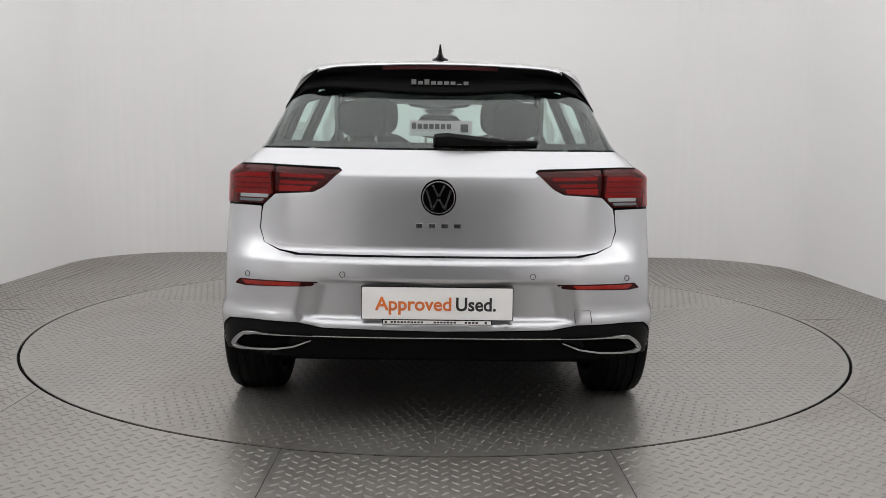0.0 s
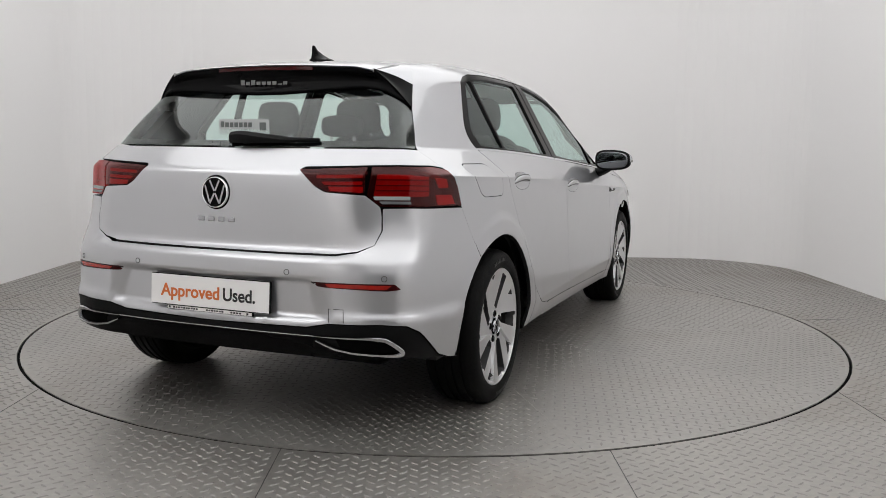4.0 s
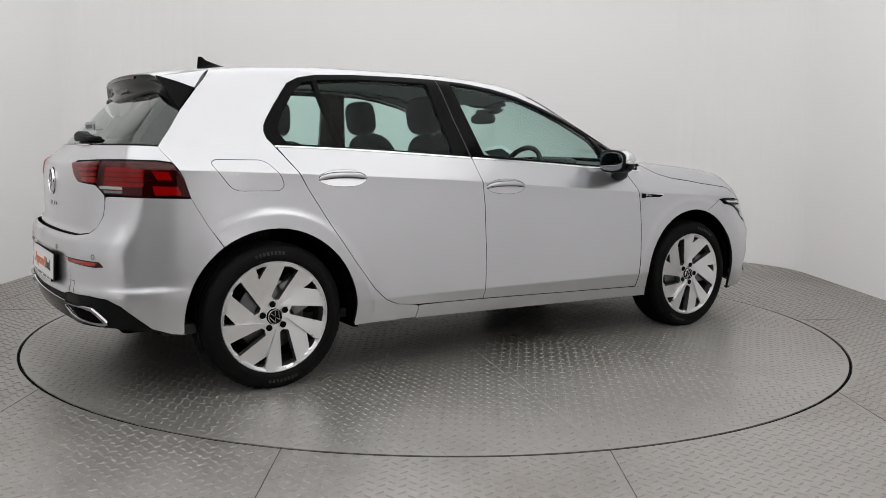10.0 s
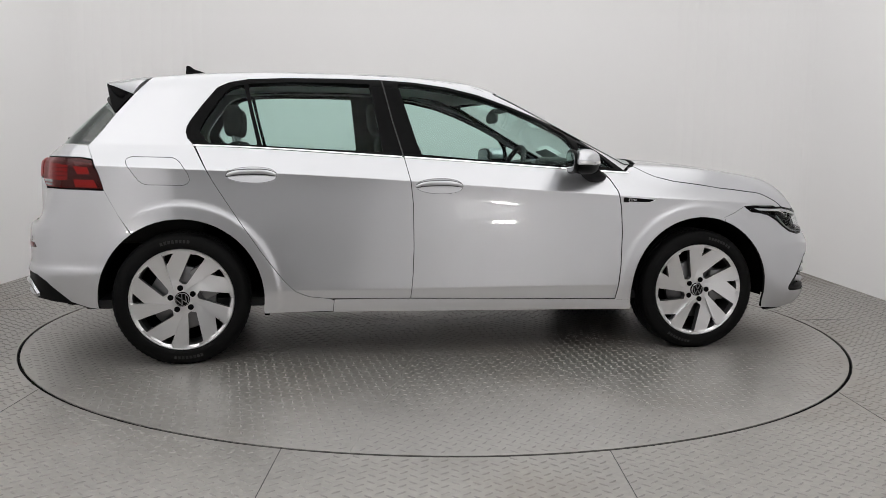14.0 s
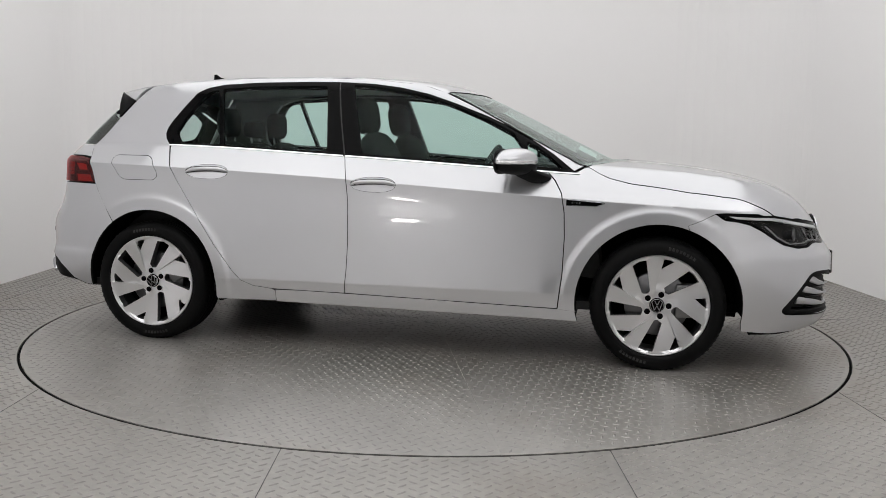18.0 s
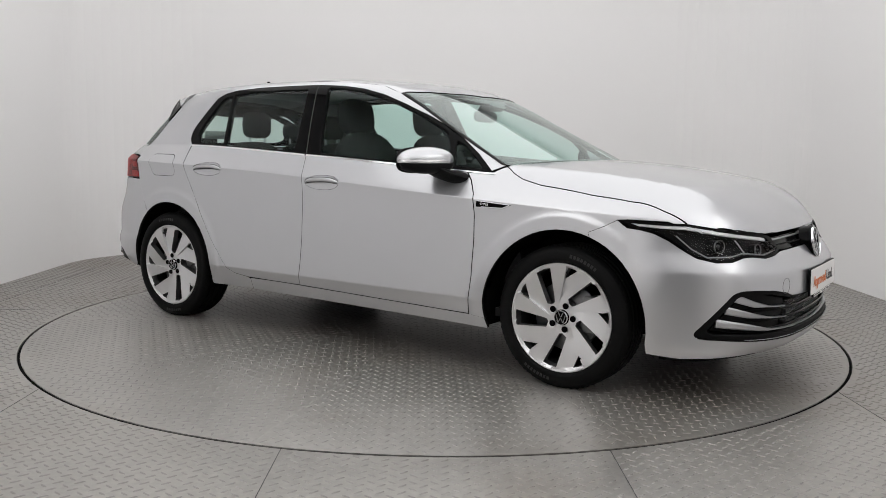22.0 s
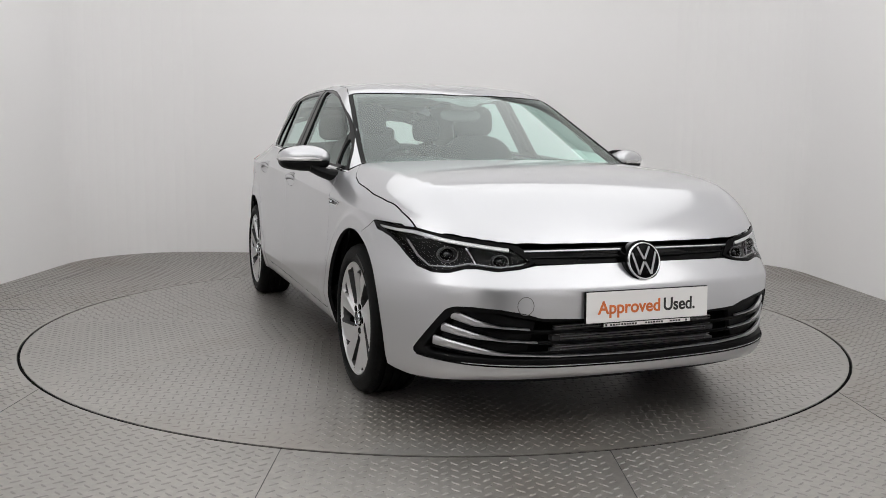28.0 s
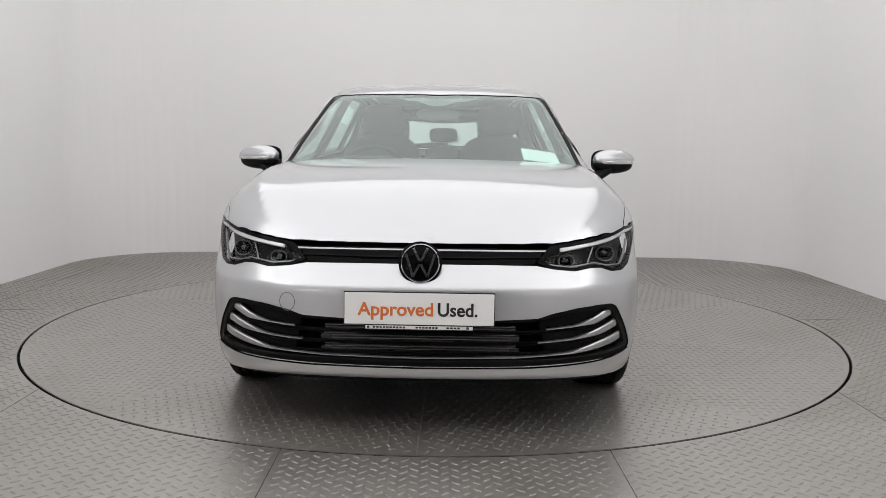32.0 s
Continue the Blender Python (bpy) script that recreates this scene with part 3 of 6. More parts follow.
def make_turntable():
    t = tagged(new("turntable"), "round grey steel tread plate turntable flush with floor", "turntable")
    R0 = TABLE_R - .007
    for k in range(10):
        a0, a1 = radians(36 * k), radians(36 * (k + 1))
        bm = bmesh.new()
        g = .0004
        am = (a0 + a1) / 2
        shift = Vector((math.cos(am), math.sin(am), 0)) * (g / math.sin(radians(18)))
        ring = [Vector((0, 0, 0)) + shift]
        for i in range(25):
            a = a0 + (a1 - a0) * i / 24
            p = Vector((math.cos(a), math.sin(a), 0)) * R0
            if i in (0, 24):
                p = p + Vector((math.cos(am), math.sin(am), 0)) * 0 + Vector((-math.sin(a), math.cos(a), 0)) * (g if i == 0 else -g)
            ring.append(p)
        topv = [bm.verts.new(p) for p in ring]
        botv = [bm.verts.new(p - Vector((0, 0, .012))) for p in ring]
        bm.faces.new(topv)
        bm.faces.new(botv[::-1])
        for i in range(len(ring)):
            j = (i + 1) % len(ring)
            bm.faces.new((topv[j], topv[i], botv[i], botv[j]))
        pl = part("deck_plate", bm, PLATE, t, smooth=False)
        # each plate's pattern is laid along its own middle
        c, s = math.cos(am), math.sin(am)

        def keep(x, y):
            ang = np.arctan2(y, x)
            return (np.hypot(x, y) < R0 - .03) & (np.abs(ang) < radians(18)) & (x * math.sin(radians(18)) - np.abs(y) * math.cos(radians(18)) > .016)
        L = lattice(0, 2.3, -.75, .75, keep)
        P = np.stack([L[:, 0] * c - L[:, 1] * s, L[:, 0] * s + L[:, 1] * c, L[:, 2]], -1)
        # a streak worn to bare metal under the car
        u = np.clip((P[:, 0] + .945) / .72, 0, 1)
        streak = np.hypot(P[:, 0] + .945 - .72 * u, P[:, 1] - .25 + .19 * u) < .035 + .03 * np.sin(19 * u)**2
        spots = np.hypot((P[:, 0] - .53) / 3, P[:, 1] - .04) < .035
        worn = (streak | spots) & (np.sin(P[:, 0] * 91.7 + P[:, 1] * 57.3) > -.4)
        if worn.any():
            tread("worn_tread", P[worn], lambda o, am=am: am + (radians(40) if o else radians(-40)), BARE_STEEL, pl, "lozenges worn to bare bright steel")
        P = P[~worn]
        tread("tread_pattern", P, lambda o, am=am: am + (radians(40) if o else radians(-40)), TREAD_SHADED, pl, "raised lozenges of the deck plate", .38)
    # near-black ring fills the gap round the deck with its shade
    bm = bmesh.new()
    lathe(bm, [(TABLE_R - .02, -.05), (TABLE_R - .012, -.05), (TABLE_R - .012, -.012), (TABLE_R - .02, -.012)], axis="z", n=128)
    lathe(bm, [(TABLE_R - .012, -.004), (TABLE_R + .004, -.004), (TABLE_R + .004, -.012), (TABLE_R - .012, -.012)], axis="z", n=180)
    part("rim_ring", bm, DARK, t, "dark ring that gives the shade in the turntable's gap")
    bm = bmesh.new()
    bmesh.ops.create_circle(bm, cap_ends=True, radius=TABLE_R - .013, segments=96)
    for v in bm.verts:
        v.co.z = -.0125
    part("underframe", bm, INK, t, "dark steel frame under the deck plates")
    return t


turntable = make_turntable()


def walls():
    o, o2 = room_outline(0), room_outline(.12)
    n = len(o)
    names = (("wall_north", range(8, 25)), ("wall_west", range(25, 42)), ("wall_south", range(42, 59)), ("wall_east", list(range(59, 68)) + list(range(0, 8))))
    for name, idx in names:
        idx = list(idx)
        bm = bmesh.new()
        rows = []
        for i in idx + [(idx[-1] + 1) % n]:
            a, b = o[i % n], o2[i % n]
            rows.append([(a[0], a[1], -.05), (a[0], a[1], HEIGHT), (b[0], b[1], HEIGHT), (b[0], b[1], -.05)])
        loft(bm, rows, closed=True, cap=True)
        structure(name, bm, WALL, "seamless matt white studio wall with rounded corners", smooth=False)
    bm = bmesh.new()
    bm.faces.new([bm.verts.new((p[0], p[1], HEIGHT)) for p in o2])
    r = bmesh.ops.extrude_face_region(bm, geom=bm.faces[:])
    for g in r["geom"]:
        if isinstance(g, bmesh.types.BMVert):
            g.co.z += .1
    structure("ceiling", bm, WALL, "plain white studio ceiling")


walls()


def shutter():
    """Unseen dark slats added behind the camera, to darken what the car's paint mirrors."""
    bm = bmesh.new()
    for k in range(21):
        box(bm, -1.3, 1.3, ROOM_Y0 + .015, ROOM_Y0 + .05, .01 + k * .1, .105 + k * .1, .008)
    structure("door_1", bm, WALL_DARK, "unseen dark grey slatted panel added to darken reflections")


shutter()


def ceiling_light(x0, x1, y0, y1, z, strength, name="ceiling_light"):
    t = tagged(new(name), "large flat white softbox light panel on the ceiling", "ceiling light", "studio light panels")
    t.location = ((x0 + x1) / 2, (y0 + y1) / 2, z)
    w, d = (x1 - x0) / 2, (y1 - y0) / 2
    bm = bmesh.new()
    box(bm, -w, w, -d, d, .02, .05)
    part("diffuser", bm, lamp_material("softbox_glow", (.985, .985, .985), strength), t, smooth=False)
    bm = bmesh.new()
    for a in ((-w - .04, -w, -d - .04, d + .04), (w, w + .04, -d - .04, d + .04), (-w, w, -d - .04, -d), (-w, w, d, d + .04)):
        box(bm, *a, 0, HEIGHT - z)
    part("frame", bm, PLATE_WHITE, t, smooth=False)
    return t


ceiling_light(-3.0, 3.0, -6.2, 2.75, 3.42, 1.10)


def fill_panel(x, y, turn, w, strength):
    """An added fill light, unseen, high on a wall by the camera, facing into the room."""
    t = tagged(new("high_wall_light"), "added flat white fill light panel high on the wall, out of view", "wall light", "studio light panels")
    t.location, t.rotation_euler = (x, y, 2.86), (0, 0, radians(turn))
    bm = bmesh.new()
    box(bm, -w, w, .0, .03, -.48, .48)
    part("diffuser", bm, lamp_material("high_panel_glow", (1.0, .992, .98), strength), t, smooth=False)
    bm = bmesh.new()
    for a in ((-w - .04, -w, -.52, .52), (w, w + .04, -.52, .52), (-w, w, .48, .52), (-w, w, -.52, -.48)):
        box(bm, a[0], a[1], -.02, .035, a[2], a[3])
    part("frame", bm, PLATE_WHITE, t, smooth=False)


# added fill: lifts walls and car sides against the ceiling light
fill_panel(ROOM_X - .03, -3.7, 90, 1.6, 1.7)
fill_panel(-ROOM_X + .03, -3.7, -90, 1.6, 1.7)


def side_lamp(x, z):
    """A small bright panel light on the wall beside the entrance."""
    t = tagged(new("wall_light"), "small bright rectangular light panel on the wall", "wall light", "studio light panels")
    t.location = (x, ROOM_Y0 + .42, z)
    t.rotation_euler = (0, 0, radians(38 if x > 0 else -38))
    bm = bmesh.new()
    box(bm, -.15, .15, -.02, .0, -.014, .014)
    part("diffuser", bm, lamp_material("panel_glow", (1.0, .99, .97), 48.0), t, smooth=False)
    bm = bmesh.new()
    box(bm, -.75, .75, -.055, -.035, .035, .105)
    part("reflector", bm, lamp_material("reflector_glow", (1.0, .99, .97), 2.6), t, "wide softly lit reflector behind the lamp", smooth=False)
    bm = bmesh.new()
    for a in ((-.165, -.15, -.03, .03), (.15, .165, -.03, .03), (-.15, .15, .014, .03), (-.15, .15, -.03, -.014)):
        box(bm, a[0], a[1], -.05, .01, a[2], a[3])
    part("frame", bm, PLATE_WHITE, t, smooth=False)


for lx in (2.86, -2.86):
    side_lamp(lx, .86)


# ---- the car ----
car = tagged(new("car"), "silver metallic five-door hatchback parked on the turntable", "car")
ARCH = .380
HUB = .312
FX, RX = 1.3095, -1.3095


def with_belt(x0, x1, n=10, dz=0.0):
    """Points along the waistline."""
    return [(x0 + (x1 - x0) * i / n, float(belt(np.array(x0 + (x1 - x0) * i / n))) + dz) for i in range(n + 1)]


def on_top(pts):
    """Side-view places of points given from above."""
    q, _ = cast("top", np.array([p[0] for p in pts]), np.array([p[1] for p in pts]))
    return [(float(a[0]), float(a[2])) for a in q]


def lens_outline(x, z, n=28, k=1.0):
    """Almond outline of a handle recess."""
    return [(x + .1175 * k * math.copysign(abs(math.cos(w))**.85, math.cos(w)), z + .0365 * k * math.sin(w) * (1 + .10 * math.cos(w))) for w in (2 * math.pi * i / n for i in range(n))]


# --- doors
FRONT_GAP = [(.842, .276), (.862, .45), (.867, .62), (.862, .74), (.846, .83), (.812, .888), (.772, .9305)]
MID_GAP = [(-.252, .990), (-.226, .87), (-.214, .76), (-.211, .55), (-.216, .42), (-.226, .300)]
REAR_GAP = [(-.62, .306), (-.72, .318), (-.785, .345), (-.84, .398), (-.935, .524), (-1.049, .691), (-1.156, .857), (-1.248, 1.030)]

front_door = panel("front_door", "side", MID_GAP + [(.3, .287)] + FRONT_GAP + with_belt(.70, -.20, 8), PAINT, car, "silver front door with chrome waist strip", r=.006, holes=[lens_outline(-.0855, .8505)], hole_r=0)
rear_door = panel("rear_door", "side", [MID_GAP[-1], (-.45, .303)] + REAR_GAP + with_belt(-1.20, -.30, 8) + MID_GAP[:-1], PAINT, car, "silver rear door with chrome waist strip", r=.006, holes=[lens_outline(-.9845, .8985)], hole_r=0)

# --- window outline and roof edge, seen from the side
WIN = [(.900, .935), (.80, 1.012), (.63, 1.12), (.46, 1.197), (.298, 1.259), (.15, 1.309), (-.005, 1.344), (-.17, 1.365), (-.339, 1.374), (-.526, 1.376), (-.80, 1.372), (-1.00, 1.361), (-1.09, 1.343), (-1.148, 1.315), (-1.22, 1.225), (-1.272, 1.152), (-1.287, 1.124), (-1.292, 1.096), (-1.283, 1.066), (-1.260, 1.041)]
ROOF_EDGE = [(-1.462, -.478), (-1.30, -.495), (-1.0, -.510), (-.6, -.515), (-.2, -.530), (.1, -.556), (.235, -.588)]
SCREEN_EDGE = [(.235, -.588), (.40, -.620), (.58, -.655), (.76, -.688), (.88, -.706), (.945, -.716)]
side_poly = on_top(ROOF_EDGE) + on_top(SCREEN_EDGE)[1:] + [(.935, .955)] + WIN + REAR_GAP[::-1][1:] + [(-.60, .296), (-.604, .240), (-.928, .236)]
side_poly += arc(RX, HUB, ARCH, -9.5, 125, 22) + [(-1.588, .709), (-1.648, .820), (-1.672, .90), (-1.700, .958), (-1.722, .995), (-1.738, 1.026), (-1.68, 1.098), (-1.624, 1.178), (-1.542, 1.276)]
side_frame = panel("side_frame", "side", side_poly, PAINT, car, "silver body side with rear wing and roof pillars", r=0, gap=.0016, holes=[[(-1.556, .965), (-1.535, .978), (-1.345, .977), (-1.315, .962), (-1.272, .905), (-1.262, .868), (-1.285, .848), (-1.46, .849), (-1.49, .862), (-1.548, .940)]], hole_r=.022)
panel("fuel_flap", "side", [(-1.556, .965), (-1.535, .978), (-1.345, .977), (-1.315, .962), (-1.272, .905), (-1.262, .868), (-1.285, .848), (-1.46, .849), (-1.49, .862), (-1.548, .940)], PAINT, side_frame, "round-cornered fuel filler flap", r=.022)

# --- sill, fender
sill = panel("sill", "side", [(-.598, .3005), (-.45, .3005), (-.224, .2965), (.3, .2845), (.842, .2725), (.925, .264), (.937, .216), (-.0, .228), (-.602, .236)], PAINT, car, "silver door sill", r=0, gap=.0004)
BON_SEAM = [(.965, -.732), (1.015, -.762), (1.07, -.782), (1.17, -.797), (1.43, -.808), (1.60, -.802), (1.73, -.785), (1.83, -.761), (1.885, -.736)]


def seam_side():
    xs = np.linspace(.965, 1.882, 48)
    return on_top(list(zip(xs, np.interp(xs, [p[0] for p in BON_SEAM], [p[1] for p in BON_SEAM]))))


fend = [(.8435, .272), (.8635, .45), (.8685, .62), (.8635, .74), (.8475, .83), (.8135, .890), (.780, .926), (.905, .926), (.945, .950), *seam_side(), (1.75, .752), (1.60, .755), (1.556, .752), (1.50, .722), (1.434, .694)]
fend += arc(FX, HUB, ARCH + .004, 70, 187, 20) + [(.935, .262)]
front_fender = panel("front_fender", "side", fend, PAINT, car, "silver front wing", r=0)

# --- bonnet, roof, glass
def bonnet_lead():
    yz = [(-.688, .727), (-.64, .7195), (-.585, .7115), (-.53, .704), (-.47, .698), (-.36, .696), (-.25, .6955), (-.12, .695), (0, .695)]
    q, _ = cast("front", np.array([a for a, b in yz]), np.array([b for a, b in yz]))
    return [(float(v[0]), a) for v, (a, b) in zip(q, yz)]


bon = [(1.168, 0), (1.155, -.20), (1.098, -.40), (1.02, -.63), *BON_SEAM, *bonnet_lead()]
bonnet_part = panel("bonnet", "top", bon, PAINT, car, "silver bonnet with soft raised centre", sym=True, r=.004, thick=.015)
roof_poly = [(-1.472, 0), (-1.468, -.25), (-1.462, -.478)] + [(p[0], p[1] - .003) for p in ROOF_EDGE[1:]] + [(.275, -.50), (.335, -.30), (.375, 0)]
roof_part = panel("roof", "top", roof_poly, PAINT, car, "silver painted roof skin", sym=True, r=0, gap=.0, thick=.007)
screen = [(.382, 0), (.342, -.30), (.282, -.50), (.247, -.583)] + [(p[0], p[1] + .004) for p in SCREEN_EDGE[1:]] + [(1.00, -.61), (1.080, -.38), (1.138, -.20), (1.152, 0)]
windscreen = panel("windscreen", "top", screen, GLASS, car, "large raked clear windscreen", sym=True, r=.01, thick=.005, gap=.003, off=-.004, h=.014)
frit_in = [(.42, 0), (.385, -.30), (.335, -.48), (.312, -.562), (.58, -.622), (.78, -.660), (.905, -.682), (.975, -.59), (1.035, -.36), (1.085, -.20), (1.098, 0)]
panel("screen_border", "top", screen, BLACK_GLOSS, windscreen, "black printed border of the windscreen", sym=True, r=.01, thick=0, gap=.004, off=-.0075, holes=[frit_in], hole_r=.02)
panel("sensor_window", "top", [(.400, 0), (.390, -.20), (.43, -.175), (.455, -.085), (.495, -.055), (.512, 0)], mat("grey_dot_print", (.16, .17, .17), .6), windscreen, "grey printed area round the rain sensor", sym=True, r=.02, thick=0, gap=0, off=-.0085, h=.015)
panel("paper_disc", "top", [(.972, .44), (.950, .622), (.845, .600), (.868, .43)], mat("pale_paper", (.72, .76, .74), .8), windscreen, "pale paper licence discs at the windscreen's corner", r=.006, thick=.001, gap=0, off=-.016, h=.02)


def screen_step():
    """Black trim that rises from the glass to the pillar."""
    pts = SCREEN_EDGE
    xs = np.linspace(.245, .955, 26)
    ys = np.interp(xs, [p[0] for p in pts], [p[1] for p in pts])
    a, na = cast("top", xs, ys + .019)
    b, nb = cast("top", xs, ys + .002)
    c, nc = cast("top", xs, ys - .004)
    bm = bmesh.new()
    loft(bm, [[tuple(a[i] - .004 * na[i]), tuple(b[i] + .0010 * nb[i] + (a[i] - b[i]) * .12), tuple(b[i] + .0020 * nb[i]), tuple(c[i] + .0015 * nc[i]), tuple(c[i] - .006 * nc[i])] for i in range(len(xs))], cap=True)
    both(part("screen_trim", bm, BLACK, windscreen, "black trim between windscreen and pillar", angle=30))


screen_step()
panel("scuttle", "top", [(1.10, 0), (1.085, -.2), (1.03, -.36), (.95, -.56), (.93, -.70), (1.0, -.745), (1.06, -.72), (1.14, -.35), (1.19, 0)], BLACK, car, "black plastic scuttle below the windscreen", sym=True, off=-.022, thick=.02)

# --- side windows
BP = [(-.398, 1.360), (-.341, 1.002)]
def win_x(z, a, b):
    return a[0] + (b[0] - a[0]) * (a[1] - z) / (a[1] - b[1])


frame_poly = WIN + with_belt(-1.235, .88, 16, .004)
front_frame_hole = [(-.264, 1.360), (-.167, 1.006), (.10, .986), (.45, .965), (.665, .951), (.64, 1.050), (.598, 1.118), (.455, 1.188), (.295, 1.249), (.14, 1.300), (-.02, 1.334), (-.17, 1.355)]
rear_hole = [(-.405, 1.352), (-.352, 1.014), (-.60, 1.022), (-.935, 1.037), (-.975, 1.20), (-1.002, 1.339), (-.80, 1.352), (-.55, 1.354)]
quarter_hole = [(-1.022, 1.334), (-.994, 1.20), (-.957, 1.040), (-1.19, 1.048), (-1.232, 1.105), (-1.20, 1.170), (-1.11, 1.295), (-1.075, 1.322)]
tri_hole = [(.662, 1.078), (.690, .958), (.850, .946), (.79, 1.002), (.72, 1.052)]
frame_part = panel("window_surround", "side", frame_poly, BLACK_GLOSS, car, "gloss black window surround and door pillars", r=.004, thick=.03, off=-.003, gap=.001, holes=[front_frame_hole, rear_hole, quarter_hole, tri_hole], hole_r=.012)
for nm, hl, lab in (("window_pane", front_frame_hole, "green tinted front door glass"), ("window_pane", rear_hole, "green tinted rear door glass"), ("quarter_pane", quarter_hole, "fixed quarter glass"), ("quarter_pane", tri_hole, "small fixed glass before the mirror")):
    panel(nm, "side", hl, SIDE_GLASS, frame_part, lab, r=.012, thick=.004, off=-.011, gap=-.004)
ribbon("pillar_joint", "side", [(-.343, 1.374), (-.30, 1.17), (-.254, .993)], .006, INK, frame_part, rise=.0012, off=-.002)
ribbon("waist_strip", "side", with_belt(-1.255, -.262, 12, -.002), .011, CHROME, rear_door, "bright chrome waist strip", rise=.004, off=-.001)
ribbon("waist_strip", "side", with_belt(-.250, .925, 14, -.002), .011, CHROME, front_door, "bright chrome waist strip", rise=.004, off=-.001)


def door_handle(x, z, parent, lock):
    """Pull handle over a scooped recess."""
    bm = bmesh.new()
    rings = []
    for k in (1.0, .93, .84, .72, .58, .42, .25, .1):
        o = lens_outline(x, z, 32, k)
        q, n = cast("side", np.array([a for a, b in o]), np.array([b for a, b in o]))
        rings.append([(v[0], v[1] + .001 + .030 * (1 - k**1.5), v[2] + .008 * (1 - k)) for v in q])
    loft(bm, rings, cap=True)
    part("handle_recess", bm, PAINT, parent, "scooped recess behind the handle", angle=70)
    bm = bmesh.new()
    rings = []
    for i in range(25):
        u = -1 + 2 * i / 24
        e = 1 - abs(u)**3
        xx, zz = x + u * .1165, z + .0155 * e + .002 * u
        qq, _ = cast("side", np.array([xx]), np.array([zz]))
        hw = .0050 + .0060 * (1 - abs(u)**6)
        yy = qq[0][1] - .001 - .016 * e
        dp = .004 + .012 * e
        rings.append([(xx, yy + dp * .5, zz - hw), (xx, yy + .0015, zz - hw * .72), (xx, yy, zz - hw * .3), (xx, yy, zz + hw * .35), (xx, yy + .002, zz + hw * .75), (xx, yy + dp * .5, zz + hw), (xx, yy + dp, zz + hw * .5), (xx, yy + dp, zz - hw * .5)])
    loft(bm, rings, cap=True)
    hd = part("door_handle", bm, PAINT, parent, "body-coloured pull handle", angle=35)
    # dark lines above and below the bar: its contact shade, and the end gaskets
    for sg in (-1, 1):
        bm = bmesh.new()
        tube(bm, [(rg[0][0], rg[0][1] + .001, (rg[0][2] if sg < 0 else rg[5][2]) + sg * .0012) for rg in rings], .0016)
        part("handle_seal", bm, INK, hd, "thin dark line along the handle for its shade and end gaskets")
    if lock:
        q, n = cast("side", np.array([x - .090]), np.array([z + .002]))
        bm = bmesh.new()
        lathe(bm, [(0, -.0012), (.005, -.0012), (.006, .004)], n=14, centre=(x - .090, q[0][1] - .0075, z + .002))
        part("key_hole", bm, INK, hd, "dark lock cylinder")


door_handle(-.9845, .8985, rear_door, False)
door_handle(-.0855, .8505, front_door, True)

# wing badge
panel("wing_badge", "side", [(.872, .801), (1.053, .788), (1.013, .772), (.872, .774)], BLACK_GLOSS, front_fender, "black and chrome blade badge on the wing", r=.001, off=.003, thick=.005, gap=0, h=.01)
ribbon("badge_edge", "side", [(.872, .801), (1.050, .788)], .004, CHROME, front_fender, rise=.003, off=.003)
ribbon("badge_edge", "side", [(1.050, .787), (1.012, .773), (.90, .775)], .004, CHROME, front_fender, rise=.003, off=.003)

for o in (front_door, rear_door, side_frame, sill, front_fender, frame_part):
    both(o)
q, n = cast("side", np.array([.918]), np.array([.7868]))
writing("badge_lettering", "STYLE", .0125, CHROME, front_fender, Matrix.Translation(Vector(q[0]) + Vector((0, -.0085, 0))) @ Matrix(((1.35, 0, 0, 0), (0, 0, -1, 0), (-.075, 1, 0, 0), (0, 0, 0, 1))), "small chrome word on the blade badge")

# --- tailgate and rear
def corner(x, z):
    """Place on the body side, for outlines that wrap round the rear."""
    q, _ = cast("side", np.array([x]), np.array([z]))
    return (x, abs(float(q[0][1])), z)


hatch = [(-1.93, 0, 1.028), (-1.90, .35, 1.029), (-1.865, .60, 1.030), (-1.80, .652, 1.030), corner(-1.738, 1.027), corner(-1.722, .995), corner(-1.705, .966), (-1.775, .752, .974), (-1.892, .678, .976), (-1.931, .58, .974), (-1.975, .345, .966), (-1.982, .328, .955), (-1.991, .392, .897), (-1.99, .43, .878), (-1.963, .574, .869), (-1.955, .600, .850), (-1.948, .628, .829), (-1.950, .635, .80), (-1.951, .633, .749), (-1.963, .608, .700), (-2.0, .565, .676), (-2.035, .50, .667), (-2.055, .30, .666), (-2.07, 0, .666)]
tailgate = panel("tailgate", "rwrap", hatch, PAINT, car, "silver tailgate", sym=True, r=.004, h=.018, gap=.0008)
rear_glass = [(-1.93, 0, 1.034), (-1.90, .35, 1.035), (-1.865, .60, 1.036), (-1.80, .652, 1.036), corner(-1.735, 1.032), corner(-1.68, 1.098), corner(-1.626, 1.176), (-1.68, .52, 1.235), (-1.70, .44, 1.262), (-1.70, .25, 1.285), (-1.70, 0, 1.290)]
rear_window = panel("rear_window", "rwrap", rear_glass, GLASS_DARK, tailgate, "tinted heated rear window", sym=True, r=.008, thick=.005, off=-.002, h=.011)
panel("glass_border", "rwrap", rear_glass, BLACK_GLOSS, rear_window, "black printed glass border", sym=True, r=.008, thick=0, off=-.0055, holes=[[(-1.90, 0, 1.060), (-1.88, .35, 1.061), (-1.84, .545, 1.064), (-1.79, .585, 1.085), (-1.71, .53, 1.185), (-1.72, .42, 1.232), (-1.72, .25, 1.25), (-1.72, 0, 1.258)]], hole_r=.03)
